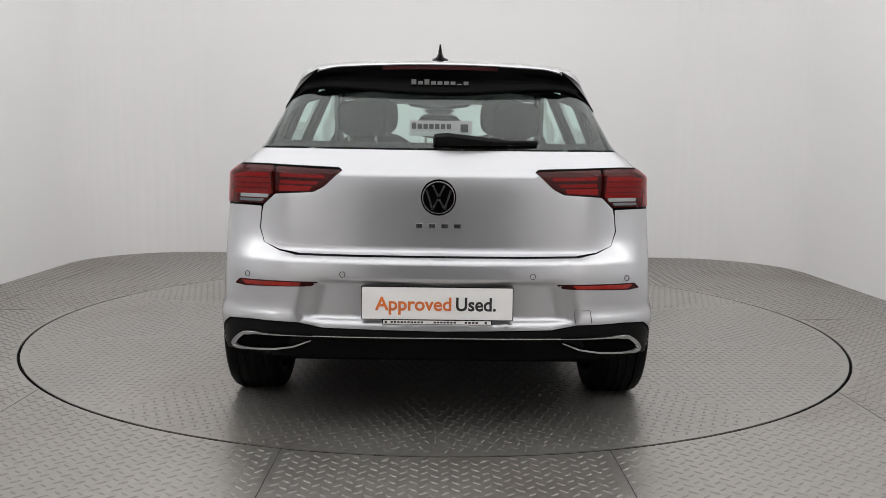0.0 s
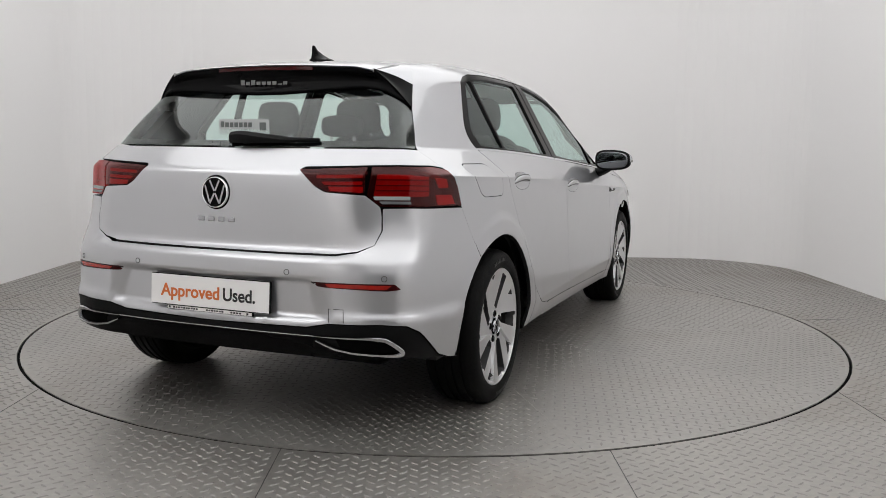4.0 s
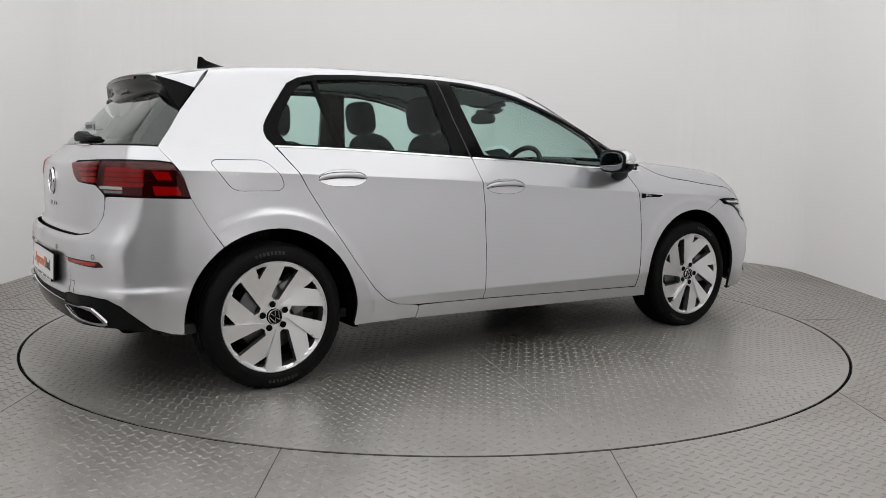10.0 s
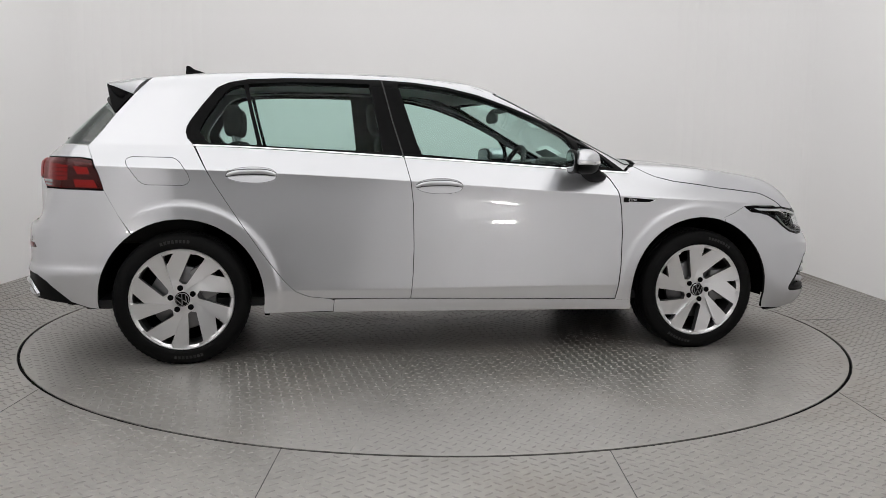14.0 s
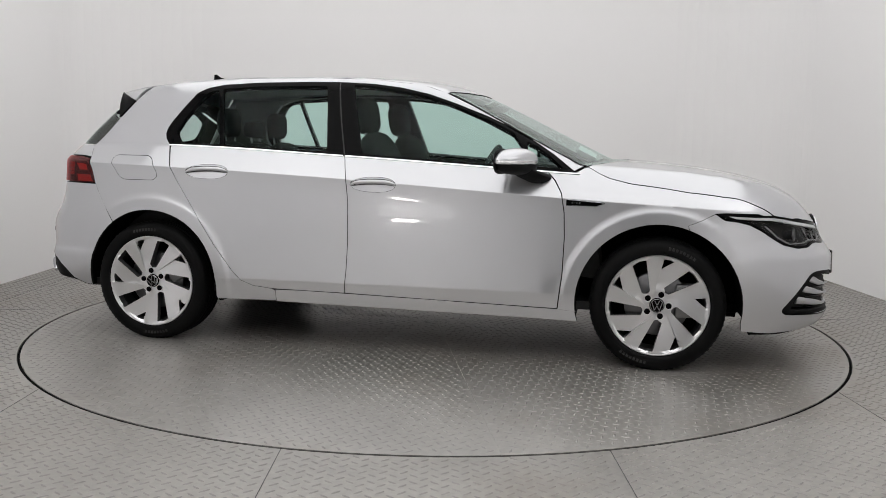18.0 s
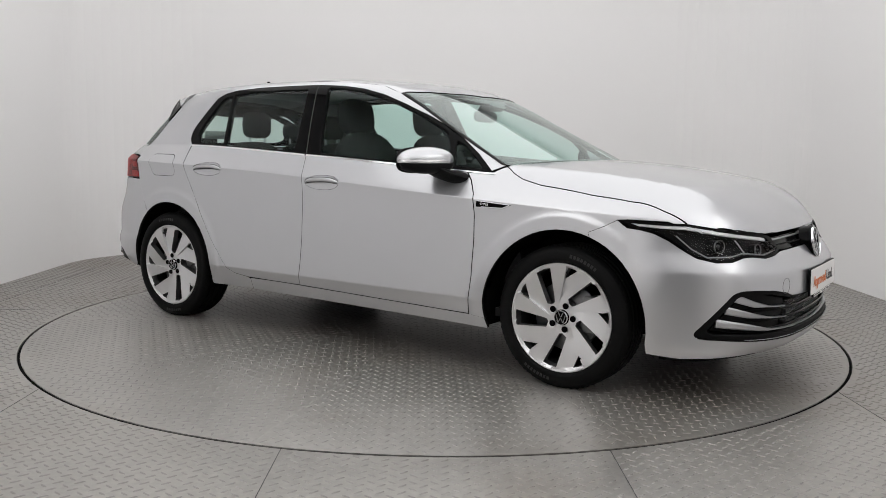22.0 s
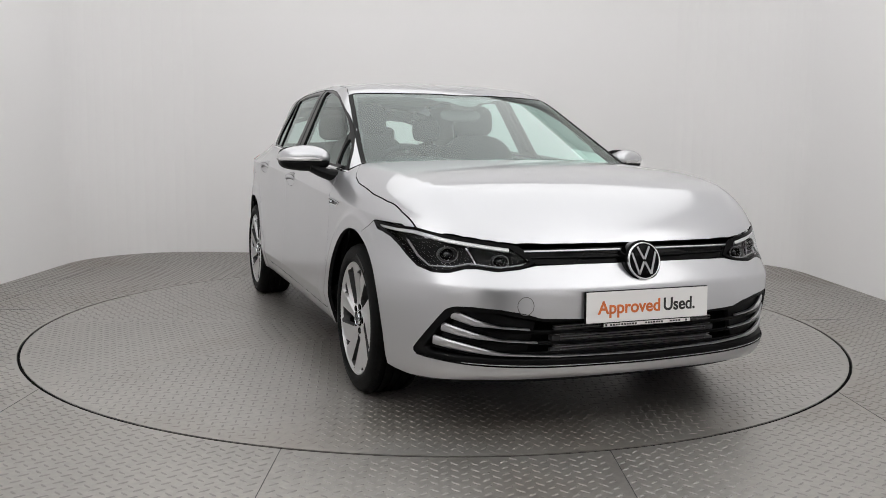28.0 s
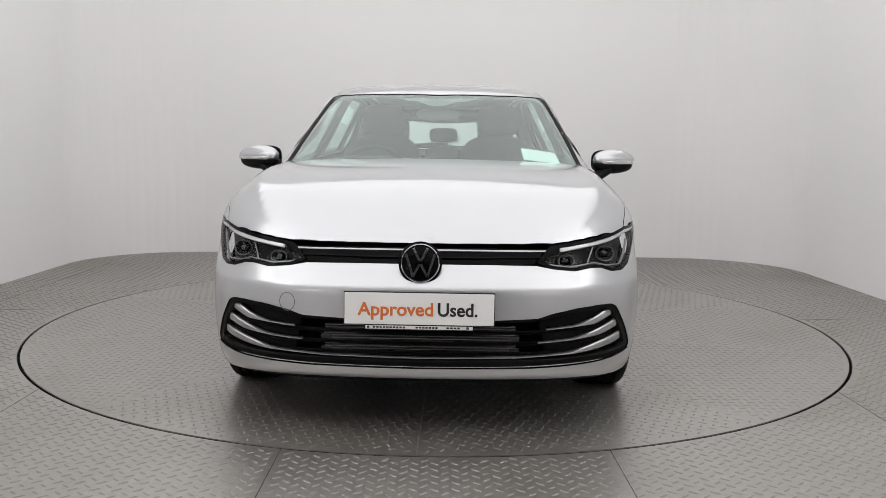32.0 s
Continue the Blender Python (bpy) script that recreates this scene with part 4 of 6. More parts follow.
tl_in = panel("inner_tail_light", "rear", [(-.335, .956), (-.574, .967), (-.574, .874), (-.442, .879), (-.394, .901)], RED_DARK, tailgate, "dark red inner tail light section", r=.008, off=-.016, thick=.02, gap=.001)
panel("lamp_band", "rear", [(-.40, .938), (-.565, .943), (-.565, .932), (-.40, .928)], RED_BRIGHT, tl_in, "red light bar", r=.002, off=-.010, thick=.005, gap=0)
panel("lamp_band", "rear", [(-.42, .915), (-.565, .918), (-.565, .907), (-.43, .905)], RED_BRIGHT, tl_in, "red light bar", r=.002, off=-.010, thick=.005, gap=0)
panel("lamp_block", "rear", [(-.445, .898), (-.568, .900), (-.568, .880), (-.452, .884)], RED_GLOW, tl_in, "bright red reflector block", r=.002, off=-.010, thick=.005, gap=0)
panel("outer_lens", "rear", [(-.335, .956), (-.574, .967), (-.574, .874), (-.442, .879), (-.394, .901)], RED_GLASS, tl_in, "glossy red outer lens", r=.008, off=.003, thick=.018, h=.010)
flip_copy(tl_in, tailgate)
TLO = [(-1.933, .583, .968), (-1.892, .678, .970), (-1.775, .752, .968), corner(-1.700, .957), corner(-1.672, .90), corner(-1.650, .826), (-1.80, .775, .829), (-1.898, .729, .832), (-1.948, .632, .832), (-1.955, .605, .850), (-1.963, .583, .870)]
tail_light = panel("tail_light", "rwrap", TLO, RED_DARK, car, "red wraparound tail light with clear lower section", r=.006, off=-.018, thick=.02, gap=.001)
panel("outer_lens", "rwrap", TLO, RED_GLASS, tail_light, "glossy red outer lens", r=.006, off=.003, thick=.020, h=.010)
panel("lamp_block", "rwrap", [(-1.925, .60, .945), (-1.87, .69, .945), (-1.80, .735, .942), (-1.80, .735, .868), (-1.88, .70, .866), (-1.945, .60, .868)], RED_BRIGHT, tail_light, "red lens block", r=.006, off=-.012, thick=.005, gap=0)
for zz in (.925, .905, .887):
    ribbon("lamp_rib", "rwrap", [(-1.935, .60, zz), (-1.87, .695, zz), (-1.80, .74, zz - .002)], .004, RED_LENS, tail_light, "dark rib across the lamp", rise=.004, off=-.011)
panel("lamp_block", "rwrap", [(-1.775, .752, .930), (-1.725, .785, .925), (-1.715, .79, .895), (-1.76, .765, .895)], RED_GLOW, tail_light, "bright red side reflector", r=.002, off=-.008, thick=.005, gap=0)
panel("lamp_block", "rwrap", [(-1.775, .757, .870), (-1.70, .80, .868), (-1.685, .81, .835), (-1.77, .765, .835)], RED_GLOW, tail_light, "red side reflector", r=.002, off=-.008, thick=.005, gap=0)
panel("reversing_lamp", "rwrap", [(-1.950, .600, .866), (-1.915, .675, .866), (-1.885, .707, .866), (-1.885, .707, .855), (-1.915, .675, .855), (-1.950, .605, .855)], mat("clear_lamp_strip", (.38, .38, .39), .25, .4), tail_light, "clear reversing lamp strip", r=.001, off=.0042, thick=.002, gap=0)
panel("reversing_lamp", "rwrap", [(-1.942, .620, .849), (-1.90, .690, .849), (-1.885, .710, .849), (-1.885, .710, .841), (-1.90, .690, .841), (-1.940, .63, .841)], mat("grey_lamp_reflector", (.16, .16, .17), .3, .5), tail_light, "grey reversing lamp strip", r=.001, off=.0042, thick=.002, gap=0)
both(tail_light)

ra = [(p[0], abs(float(cast("side", np.array([p[0]]), np.array([p[1]]))[0][0][1])), p[1]) for p in arc(RX, HUB, ARCH, 125.5, 186, 10)]
bump = [(-2.07, 0, .661), (-2.055, .30, .661), (-2.035, .50, .662), (-2.0, .565, .672), (-1.965, .612, .700), (-1.950, .638, .749), (-1.948, .640, .824), (-1.898, .729, .826), (-1.80, .775, .823), corner(-1.648, .819), corner(-1.588, .709)] + ra + [(-1.70, .845, .268), (-1.76, .838, .277), (-1.83, .820, .303), (-1.925, .772, .402), (-1.955, .728, .428), (-2.0, .65, .434), (-2.045, .475, .430), (-2.062, .40, .413), (-2.084, 0, .408)]
rear_bumper = panel("rear_bumper", "rwrap", bump, PAINT, car, "silver rear bumper", sym=True, r=.004, h=.022, gap=.0008)
val = [(-2.084, 0, .404), (-2.062, .40, .409), (-2.045, .475, .426), (-2.0, .65, .430), (-1.955, .728, .424), (-1.925, .772, .398), (-1.83, .820, .299), (-1.76, .838, .273), (-1.80, .82, .285), (-1.936, .735, .306), (-2.025, .494, .300), (-2.064, 0, .304)]
valance = panel("diffuser", "rwrap", val, BLACK, rear_bumper, "black lower bumper trim", sym=True, r=.003, off=-.004, thick=.05)
panel("diffuser_face", "rwrap", [(-2.07, 0, .375), (-2.05, .44, .372), (-2.03, .52, .335), (-1.96, .69, .310), (-2.025, .494, .303), (-2.064, 0, .306)], BLACK_GLOSS, valance, "gloss black diffuser panel", sym=True, r=.003, off=.001, thick=.01, gap=0)
ribbon("chrome_line", "rwrap", [(-2.05, -.47, .382), (-2.08, 0, .385), (-2.05, .47, .382)], .0045, CHROME, valance, "thin chrome line", rise=.004)
def soften(pts, n=2):
    """Rounds the corners of an open line."""
    for _ in range(n):
        out = [pts[0]]
        for a, b in zip(pts, pts[1:]):
            out += [tuple(.75 * u + .25 * v for u, v in zip(a, b)), tuple(.25 * u + .75 * v for u, v in zip(a, b))]
        pts = out + [pts[-1]]
    return pts


for sgn in (1, -1):
    ex = [(-2.055, sgn * .435, .370), (-2.033, sgn * .515, .337), (-1.976, sgn * .680, .325), (-1.960, sgn * .716, .328), (-1.960, sgn * .718, .338), (-1.978, sgn * .692, .365), (-2.0, sgn * .657, .388), (-2.048, sgn * .493, .385), (-2.058, sgn * .43, .385)]
    ribbon("exhaust_trim", "rwrap", soften(ex, 1), .011, DARK_CHROME, valance, "chrome dummy exhaust surround", rise=.012, off=.001, h=.010, taper=([0, .12, .35, .5, .66, .76, 1], [.5, .9, 1.0, 1.7, 1.6, .7, .3]))
    panel("exhaust_insert", "rwrap", [(a, b, c) for a, b, c in ex[1:8]], DARK, valance, "black mesh insert", r=.004, off=-.0005, thick=.01, gap=.004)
    rf = [(-2.043, sgn * .405, .572), (-2.036, sgn * .43, .556), (-1.975, sgn * .66, .548), (-1.955, sgn * .702, .553), (-1.966, sgn * .684, .571)]
    rfl = panel("rear_reflector", "rwrap", rf, RED_DARK, rear_bumper, "long red bumper reflector", r=.003, off=.002, thick=.01, gap=0)
    panel("reflector_core", "rwrap", [(-2.03, sgn * .455, .567), (-2.03, sgn * .47, .557), (-1.975, sgn * .655, .5535), (-1.968, sgn * .672, .5665)], REFLEX_RED, rfl, "red prism area", r=.002, off=.0032, thick=.002, gap=0)
    for ys, zs in ((.299, .601), (.668, .590)):
        q, n = cast("rwrap", np.array([at("rwrap", [(-2.0, sgn * ys, zs)])[0][0]]), np.array([zs]))
        mm = Matrix.Translation(Vector(q[0]) + .0005 * Vector(n[0])) @ Vector(n[0]).to_track_quat("Z", "Y").to_matrix().to_4x4()
        bm = bmesh.new()
        lathe(bm, [(.0105, 0), (.0105, .0012), (.0085, .0012), (.0085, 0)], axis="z", n=20)
        bmesh.ops.transform(bm, matrix=mm, verts=bm.verts)
        part("parking_sensor", bm, INK, rear_bumper, "round parking sensor")
ribbon("tow_cover_joint", "rwrap", [(-2.03, .467, .434), (-2.03, .467, .480), (-2.02, .518, .480), (-2.02, .518, .436)], .0022, INK, rear_bumper, rise=.0006)


def emblem(parent, centre, normal, r, name="emblem", depth=-.02):
    """Round badge: black disc, bright ring and chevrons."""
    n = Vector(normal).normalized()
    xax = Vector((0, 0, 1)).cross(n).normalized()
    yax = n.cross(xax)
    mm = Matrix.Translation(centre) @ Matrix((xax, yax, n)).transposed().to_4x4()
    bm = bmesh.new()
    lathe(bm, [(0, .006), (r * .86, .006), (r * .9, .004), (r * .9, .002), (r * 1.03, .001), (r * 1.09, -.002), (r * 1.09, depth)], axis="z", n=40)
    bmesh.ops.transform(bm, matrix=mm, verts=bm.verts)
    d = part(name, bm, BLACK_GLOSS, parent, "round black badge with bright ring", angle=40)
    bm = bmesh.new()
    lathe(bm, [(r * .88, -.005), (r * .88, .007), (r * .91, .010), (r * .95, .010), (r * .985, .005), (r * .985, 0)], axis="z", n=48)
    bmesh.ops.transform(bm, matrix=mm, verts=bm.verts)
    part("badge_ring", bm, CHROME, d, "chrome ring", angle=50)
    bm = bmesh.new()

    def bar(p0, p1, w):
        a, b = Vector((*p0, 0)) * r, Vector((*p1, 0)) * r
        t = (b - a).normalized()
        s = Vector((-t.y, t.x, 0)) * w * r
        vs = [bm.verts.new(p + Vector((0, 0, z))) for z in (.005, .009) for p in (a - s, b - s, b + s, a + s)]
        for f in ((0, 1, 2, 3), (4, 5, 6, 7), (0, 1, 5, 4), (1, 2, 6, 5), (2, 3, 7, 6), (3, 0, 4, 7)):
            bm.faces.new([vs[i] for i in f])
    for s in (1, -1):
        bar((s * .36, .74), (s * .02, .08), .062)
        bar((s * .72, .44), (s * .36, -.70), .062)
        bar((s * .36, -.70), (s * .03, -.06), .062)
    bmesh.ops.recalc_face_normals(bm, faces=bm.faces)
    bmesh.ops.transform(bm, matrix=mm, verts=bm.verts)
    part("badge_chevron", bm, DARK_CHROME, d, "raised dark chrome chevrons", smooth=False)
    return d


q, n = cast("rear", np.array([0.0]), np.array([.866]))
emblem(tailgate, q[0], n[0], .058)
for k, yy in enumerate((.066, .022, -.022, -.066)):
    q, n = cast("rear", np.array([yy]), np.array([.768]))
    bm = bmesh.new()
    box(bm, q[0][0] - .004, q[0][0] + .002, yy - .013, yy + .013, .760, .777, .002)
    part("model_badge", bm, DARK_CHROME, tailgate, "dark chrome badge bar", smooth=False)


def number_plate(x, z, facing, parent, tilt):
    """White dealer plate in a thin black holder."""
    m = Matrix.Translation((x, 0, z)) @ Euler((0, radians(tilt), 0 if facing > 0 else math.pi)).to_matrix().to_4x4()
    bm = bmesh.new()
    box(bm, -.014, -.004, -.262, .262, -.058, .058, .003)
    box(bm, -.014, -.005, -.19, .19, -.073, -.058, .001)
    bmesh.ops.transform(bm, matrix=m, verts=bm.verts)
    p = part("number_plate", bm, BLACK, parent, "white advertising plate in a black holder", angle=40)
    bm = bmesh.new()
    box(bm, -.0035, 0, -.259, .259, -.055, .055, .0012)
    bmesh.ops.transform(bm, matrix=m, verts=bm.verts)
    part("plate_face", bm, PLATE_WHITE, p, "white plate face", smooth=False)
    fm = m @ Matrix(((0, 0, 1, .0002), (1, 0, 0, 0), (0, 1, 0, 0), (0, 0, 0, 1)))
    writing("lettering", "Approved", .066, ORANGE, p, fm @ Matrix.Translation((-.212, -.004, 0)) @ Matrix.Diagonal((.985, .98, 1, 1)), "orange word Approved", align="LEFT")
    writing("lettering", "Used.", .066, INK, p, fm @ Matrix.Translation((.062, -.004, 0)) @ Matrix.Diagonal((.93, .98, 1, 1)), "black word Used", align="LEFT")
    bm = bmesh.new()
    box(bm, -.0045, -.0035, -.186, .186, -.0715, -.0595)
    bmesh.ops.transform(bm, matrix=m, verts=bm.verts)
    part("plate_strip", bm, PLATE_WHITE, p, "narrow white strip under the plate", smooth=False)
    bm = bmesh.new()
    for y0, y1 in ((-.160, -.045), (-.012, .068), (.095, .145)):
        k = max(4, int((y1 - y0) / .011))
        for i in range(k):
            a = y0 + (y1 - y0) * i / k
            box(bm, -.0035, -.0030, a, a + (y1 - y0) / k * .72, -.0685, -.0625)
    for yc in (-.176, .168):
        box(bm, -.0035, -.0030, yc - .004, yc + .004, -.0695, -.0615, .0004)
    bmesh.ops.transform(bm, matrix=m, verts=bm.verts)
    tagged(part("small_print", bm, INK, p, "unreadable small print bars", smooth=False), kind="stuff")


number_plate(-2.083, .505, -1, rear_bumper, -3)

# wiper and lettering on the rear window
bm = bmesh.new()
rings = []
for y, z0, z1, x0, x1 in ((.022, 1.052, 1.076, -1.918, -1.895), (.014, 1.046, 1.086, -1.928, -1.880), (-.03, 1.045, 1.090, -1.934, -1.876), (-.075, 1.045, 1.085, -1.936, -1.880), (-.16, 1.046, 1.076, -1.930, -1.890), (-.24, 1.046, 1.068, -1.918, -1.888), (-.248, 1.050, 1.064, -1.912, -1.893)):
    rings.append([(x0 + .004, y, z0), (x1, y, z0), (x1, y, z1), (x0 + .014, y, z1), (x0, y, z1 - .012), (x0, y, z0 + .006)])
loft(bm, rings, cap=True)
part("rear_wiper_arm", bm, BLACK, tailgate, "black rear wiper arm", angle=40)
bm = bmesh.new()
tube(bm, [(-1.925, -.05, 1.052), (-1.912, -.22, 1.058), (-1.890, -.352, 1.058)], [.009, .009, .008])
part("rear_wiper_blade", bm, BLACK, tailgate, "black rear wiper blade")
bm = bmesh.new()
for i in range(9):
    y = .098 - i * .0245
    hh = .019 if i in (0, 2) else (.004 if i == 7 else .0125)
    box(bm, -1.7185, -1.7175, y - .009, y + .009, 1.272, 1.272 + hh)
tagged(part("window_lettering", bm, GREY_INK, rear_window, "white vinyl dealer lettering bars", smooth=False), kind="stuff")
bm = bmesh.new()
q, n = cast("rear", np.array([0.0]), np.array([1.09]))
box(bm, q[0][0] + .010, q[0][0] + .012, -.118, .108, 1.078, 1.134)
st = part("window_sticker", bm, mat("pale_sticker", (.45, .47, .47), .6), rear_window, "pale dealer sticker inside the rear window", smooth=False)
bm = bmesh.new()
for i in range(7):
    y = .092 - i * .021
    box(bm, q[0][0] + .0085, q[0][0] + .0095, y - .008, y + .008, 1.104, 1.122 if i else 1.126)
box(bm, q[0][0] + .0085, q[0][0] + .0095, -.104, -.076, 1.092, 1.122, .0003)
tagged(part("sticker_print", bm, mat("grey_ink", (.10, .11, .11), .6), st, "dark sticker print bars", smooth=False), kind="stuff")


# --- spoiler
def spoiler():

    def tip(y):
        k = (abs(y) / .463)**2
        return Vector((-1.718 + .035 * k, y, 1.347 - .015 * k - .010 * max(0, abs(y) - .40) / .063))

    def seam(y):
        q, _ = cast("top", np.array([-1.474 + .013 * (abs(y) / .463)**2]), np.array([y * 1.045]))
        return Vector(q[0])
    ys = [-.463 + .926 * i / 40 for i in range(41)]
    rows = []
    for y in ys:
        b, c = seam(y), tip(y)
        up = Vector((0, 0, 1))
        rows.append([tuple(b + Vector((-.002, 0, 0))), tuple(b.lerp(c, .35) + up * .005), tuple(b.lerp(c, .7) + up * .005), tuple(c + Vector((.006, 0, .003))), tuple(c), tuple(c + Vector((.006, 0, -.006))), tuple(b.lerp(c, .5) - up * .03), tuple(b - up * .02)])
    bm = bmesh.new()
    loft(bm, rows, closed=True, cap=True)
    sp = part("spoiler", bm, PAINT, tailgate, "silver roof spoiler over the rear window", angle=40)
    # gloss black rear face that rolls under on to the glass
    rows = []
    for y in ys:
        c = tip(y)
        a = abs(y)
        zl = 1.244 - .012 * math.cos(min(1, a / .44) * math.pi) - .014 * max(0, (a - .36) / .10)**2
        q1, n1 = cast("rear", np.array([y * 1.10]), np.array([zl]))
        g = Vector(q1[0])
        lip = g + Vector((-.005, 0, .005))
        rows.append([tuple(c + Vector((.002, 0, -.004))), tuple(c + Vector((.004, 0, -.022))), tuple(c.lerp(lip, .38) + Vector((.014, 0, 0))), tuple(c.lerp(lip, .72) + Vector((.016, 0, .002))), tuple(lip + Vector((.003, 0, .010))), tuple(lip), tuple(lip + Vector((.008, 0, -.006))), tuple(g + Vector((.012, 0, .008))), tuple(c + Vector((.07, 0, -.03)))])
    ends = []
    for sg in (-1, 1):
        A, C = Vector((-1.683, sg * .463, 1.329)), Vector((-1.630, sg * .598, 1.184))
        inn = Vector((.03, -sg * .04, -.01))
        ends.append([tuple(A), tuple(A.lerp(C, .12)), tuple(A.lerp(C, .35)), tuple(A.lerp(C, .6)), tuple(A.lerp(C, .8)), tuple(A.lerp(C, .92)), tuple(C), tuple(C + inn), tuple(A + inn)])
    rows = [ends[0]] + rows + [ends[1]]
    bm = bmesh.new()
    loft(bm, rows, closed=True, cap=True)
    part("spoiler_face", bm, BLACK_GLOSS, sp, "gloss black spoiler rear face", angle=75)
    for s in (1, -1):
        A, B, C = Vector((-1.683, s * .463, 1.328)), Vector((-1.548, s * .562, 1.277)), Vector((-1.628, s * .597, 1.184))
        y0 = s * .463
        q1, n1 = cast("rear", np.array([y0 * 1.10]), np.array([1.205]))
        D = Vector(q1[0]) + Vector((-.020, 0, .006))
        bm = bmesh.new()
        rows = []
        for i in range(9):
            t = i / 8
            a, b = A.lerp(B, t), A.lerp(C, t)
            o = Vector((-.3, s * 1.0, .3)).normalized() * .010 * math.sin(math.pi * t)
            inn = Vector((.03, -s * .06, -.01))
            rows.append([tuple(a + o), tuple(a.lerp(b, .35) + o * .4), tuple(a.lerp(b, .7) + o * .4), tuple(b + o), tuple(b + inn), tuple(a + inn)])
        loft(bm, rows, closed=True, cap=True)
        part("spoiler_flank", bm, BLACK_GLOSS, sp, "gloss black spoiler side blade", angle=50)
        E0 = seam(-.463)
        E0 = Vector((E0.x - .002, s * abs(E0.y), E0.z))
        bm = bmesh.new()
        rows = []
        for i in range(11):
            t = i / 10
            a, b = E0.lerp(tip(y0), t), (B + Vector((0, 0, .002))).lerp(A, t)
            o = Vector((0, s * .012, .014)) * (1 - t)
            rows.append([tuple(a), tuple(a.lerp(b, .33) + o), tuple(a.lerp(b, .66) + o), tuple(b), tuple(b + Vector((.004, -s * .008, -.006))), tuple(a + Vector((0, 0, -.008)))])
        loft(bm, rows, closed=True, cap=True)
        part("spoiler_cheek", bm, PAINT, sp, "silver outer corner of the spoiler", angle=60)
    bm = bmesh.new()
    rows = []
    for i in range(15):
        y = -.216 + .432 * i / 14
        c = tip(y)
        rows.append([tuple(c + Vector((-.0015, 0, -.006))), tuple(c + Vector((-.003, 0, -.019))), tuple(c + Vector((.01, 0, -.019))), tuple(c + Vector((.01, 0, -.006)))])
    loft(bm, rows, cap=True)
    part("brake_light", bm, RED_DARK, sp, "dark red high brake light", smooth=False)


spoiler()

# antenna fin
bm = bmesh.new()
rings = []
for h_, x0, x1, w in ((-.004, -1.365, -1.170, .036), (.008, -1.362, -1.185, .033), (.014, -1.358, -1.215, .018), (.028, -1.356, -1.262, .010), (.048, -1.354, -1.312, .006), (.067, -1.352, -1.334, .003)):
    ring = []
    for k in range(16):
        x_ = (x0 + x1) / 2 + (x1 - x0) / 2 * math.cos(2 * math.pi * k / 16)
        zr = float(roof(np.array([x_]), np.array([0.0]))[0])
        ring.append((x_, w * math.sin(2 * math.pi * k / 16), zr + h_))
    rings.append(ring)
loft(bm, rings, cap=True)
part("antenna_fin", bm, BLACK_GLOSS, car, "black shark fin aerial", angle=50)

# --- front end
fa = [(p[0], abs(float(cast("side", np.array([p[0]]), np.array([p[1]]))[0][0][1])), p[1]) for p in arc(FX, HUB, ARCH + .004, -10, 70, 12)]
HL = [(1.560, .848, .750), (1.625, .841, .750), (1.74, .815, .744), (1.82, .765, .744), (1.929, .688, .724), (2.05, .490, .695), (2.066, .462, .690), (2.100, .416, .636), (2.098, .47, .616), (2.088, .555, .608), (2.050, .618, .616), (2.027, .658, .614), (1.99, .70, .598), (1.949, .752, .596), (1.88, .787, .612), (1.825, .809, .644), (1.775, .822, .676), (1.715, .835, .704), (1.66, .842, .716)]
GR = [(2.194, 0, .440), (2.188, .25, .440), (2.172, .421, .446), (2.160, .47, .462), (2.130, .56, .478), (2.085, .65, .484), (2.045, .705, .482), (2.020, .728, .470), (1.965, .765, .400), (1.890, .803, .312), (1.888, .800, .296), (1.93, .780, .284), (2.067, .655, .284), (2.138, .50, .280), (2.165, .36, .276), (2.182, 0, .274)]
UG = [(2.088, 0, .690), (2.08, .25, .690), (2.066, .455, .688), (2.104, .408, .634), (2.12, .25, .635), (2.126, 0, .636)]
fb = [(2.128, 0, .632), (2.12, .25, .631), (2.106, .41, .628)] + HL[8:] + [(1.60, .850, .722), (1.556, .850, .7515), (1.50, .865, .7215), (1.435, .877, .6945)] + [(p[0], p[1], p[2]) for p in fa[::-1]] + [(1.70, .842, .206), (1.76, .825, .200), (1.83, .795, .194), (1.95, .74, .200), (2.076, .606, .216), (2.13, .40, .220), (2.15, 0, .222)]
front_bumper = panel("front_bumper", "fwrap", fb, PAINT, car, "silver front bumper", sym=True, r=.003, h=.022, holes=[GR], hole_r=.012)
grille = panel("lower_grille", "fwrap", GR, BLACK, front_bumper, "black lower grille surround", sym=True, r=.012, off=-.006, thick=.06, gap=-.001, holes=[[(2.194, 0, .434), (2.17, .40, .436), (2.12, .56, .466), (2.06, .675, .470), (2.03, .708, .458), (1.985, .745, .400), (1.925, .780, .318), (1.95, .765, .300), (2.067, .645, .298), (2.138, .48, .294), (2.182, 0, .288)]], hole_r=.01)
panel("grille_back", "fwrap", GR, DARK, front_bumper, "dark cavity behind the grille", sym=True, r=.01, off=-.075, thick=0, gap=-.03)
# slats between the cooling openings
for zz, z2, nm in ((.398, .392, "slat"), (.355, .352, "slat"), (.316, .314, "slat")):
    ribbon("grille_slat", "fwrap", [(2.02, -.72, zz + .004), (2.10, -.56, zz), (2.16, -.36, z2), (2.19, 0, z2), (2.16, .36, z2), (2.10, .56, zz), (2.02, .72, zz + .004)], .013, BLACK_GLOSS, grille, "gloss black grille slat", rise=.004, off=-.026)
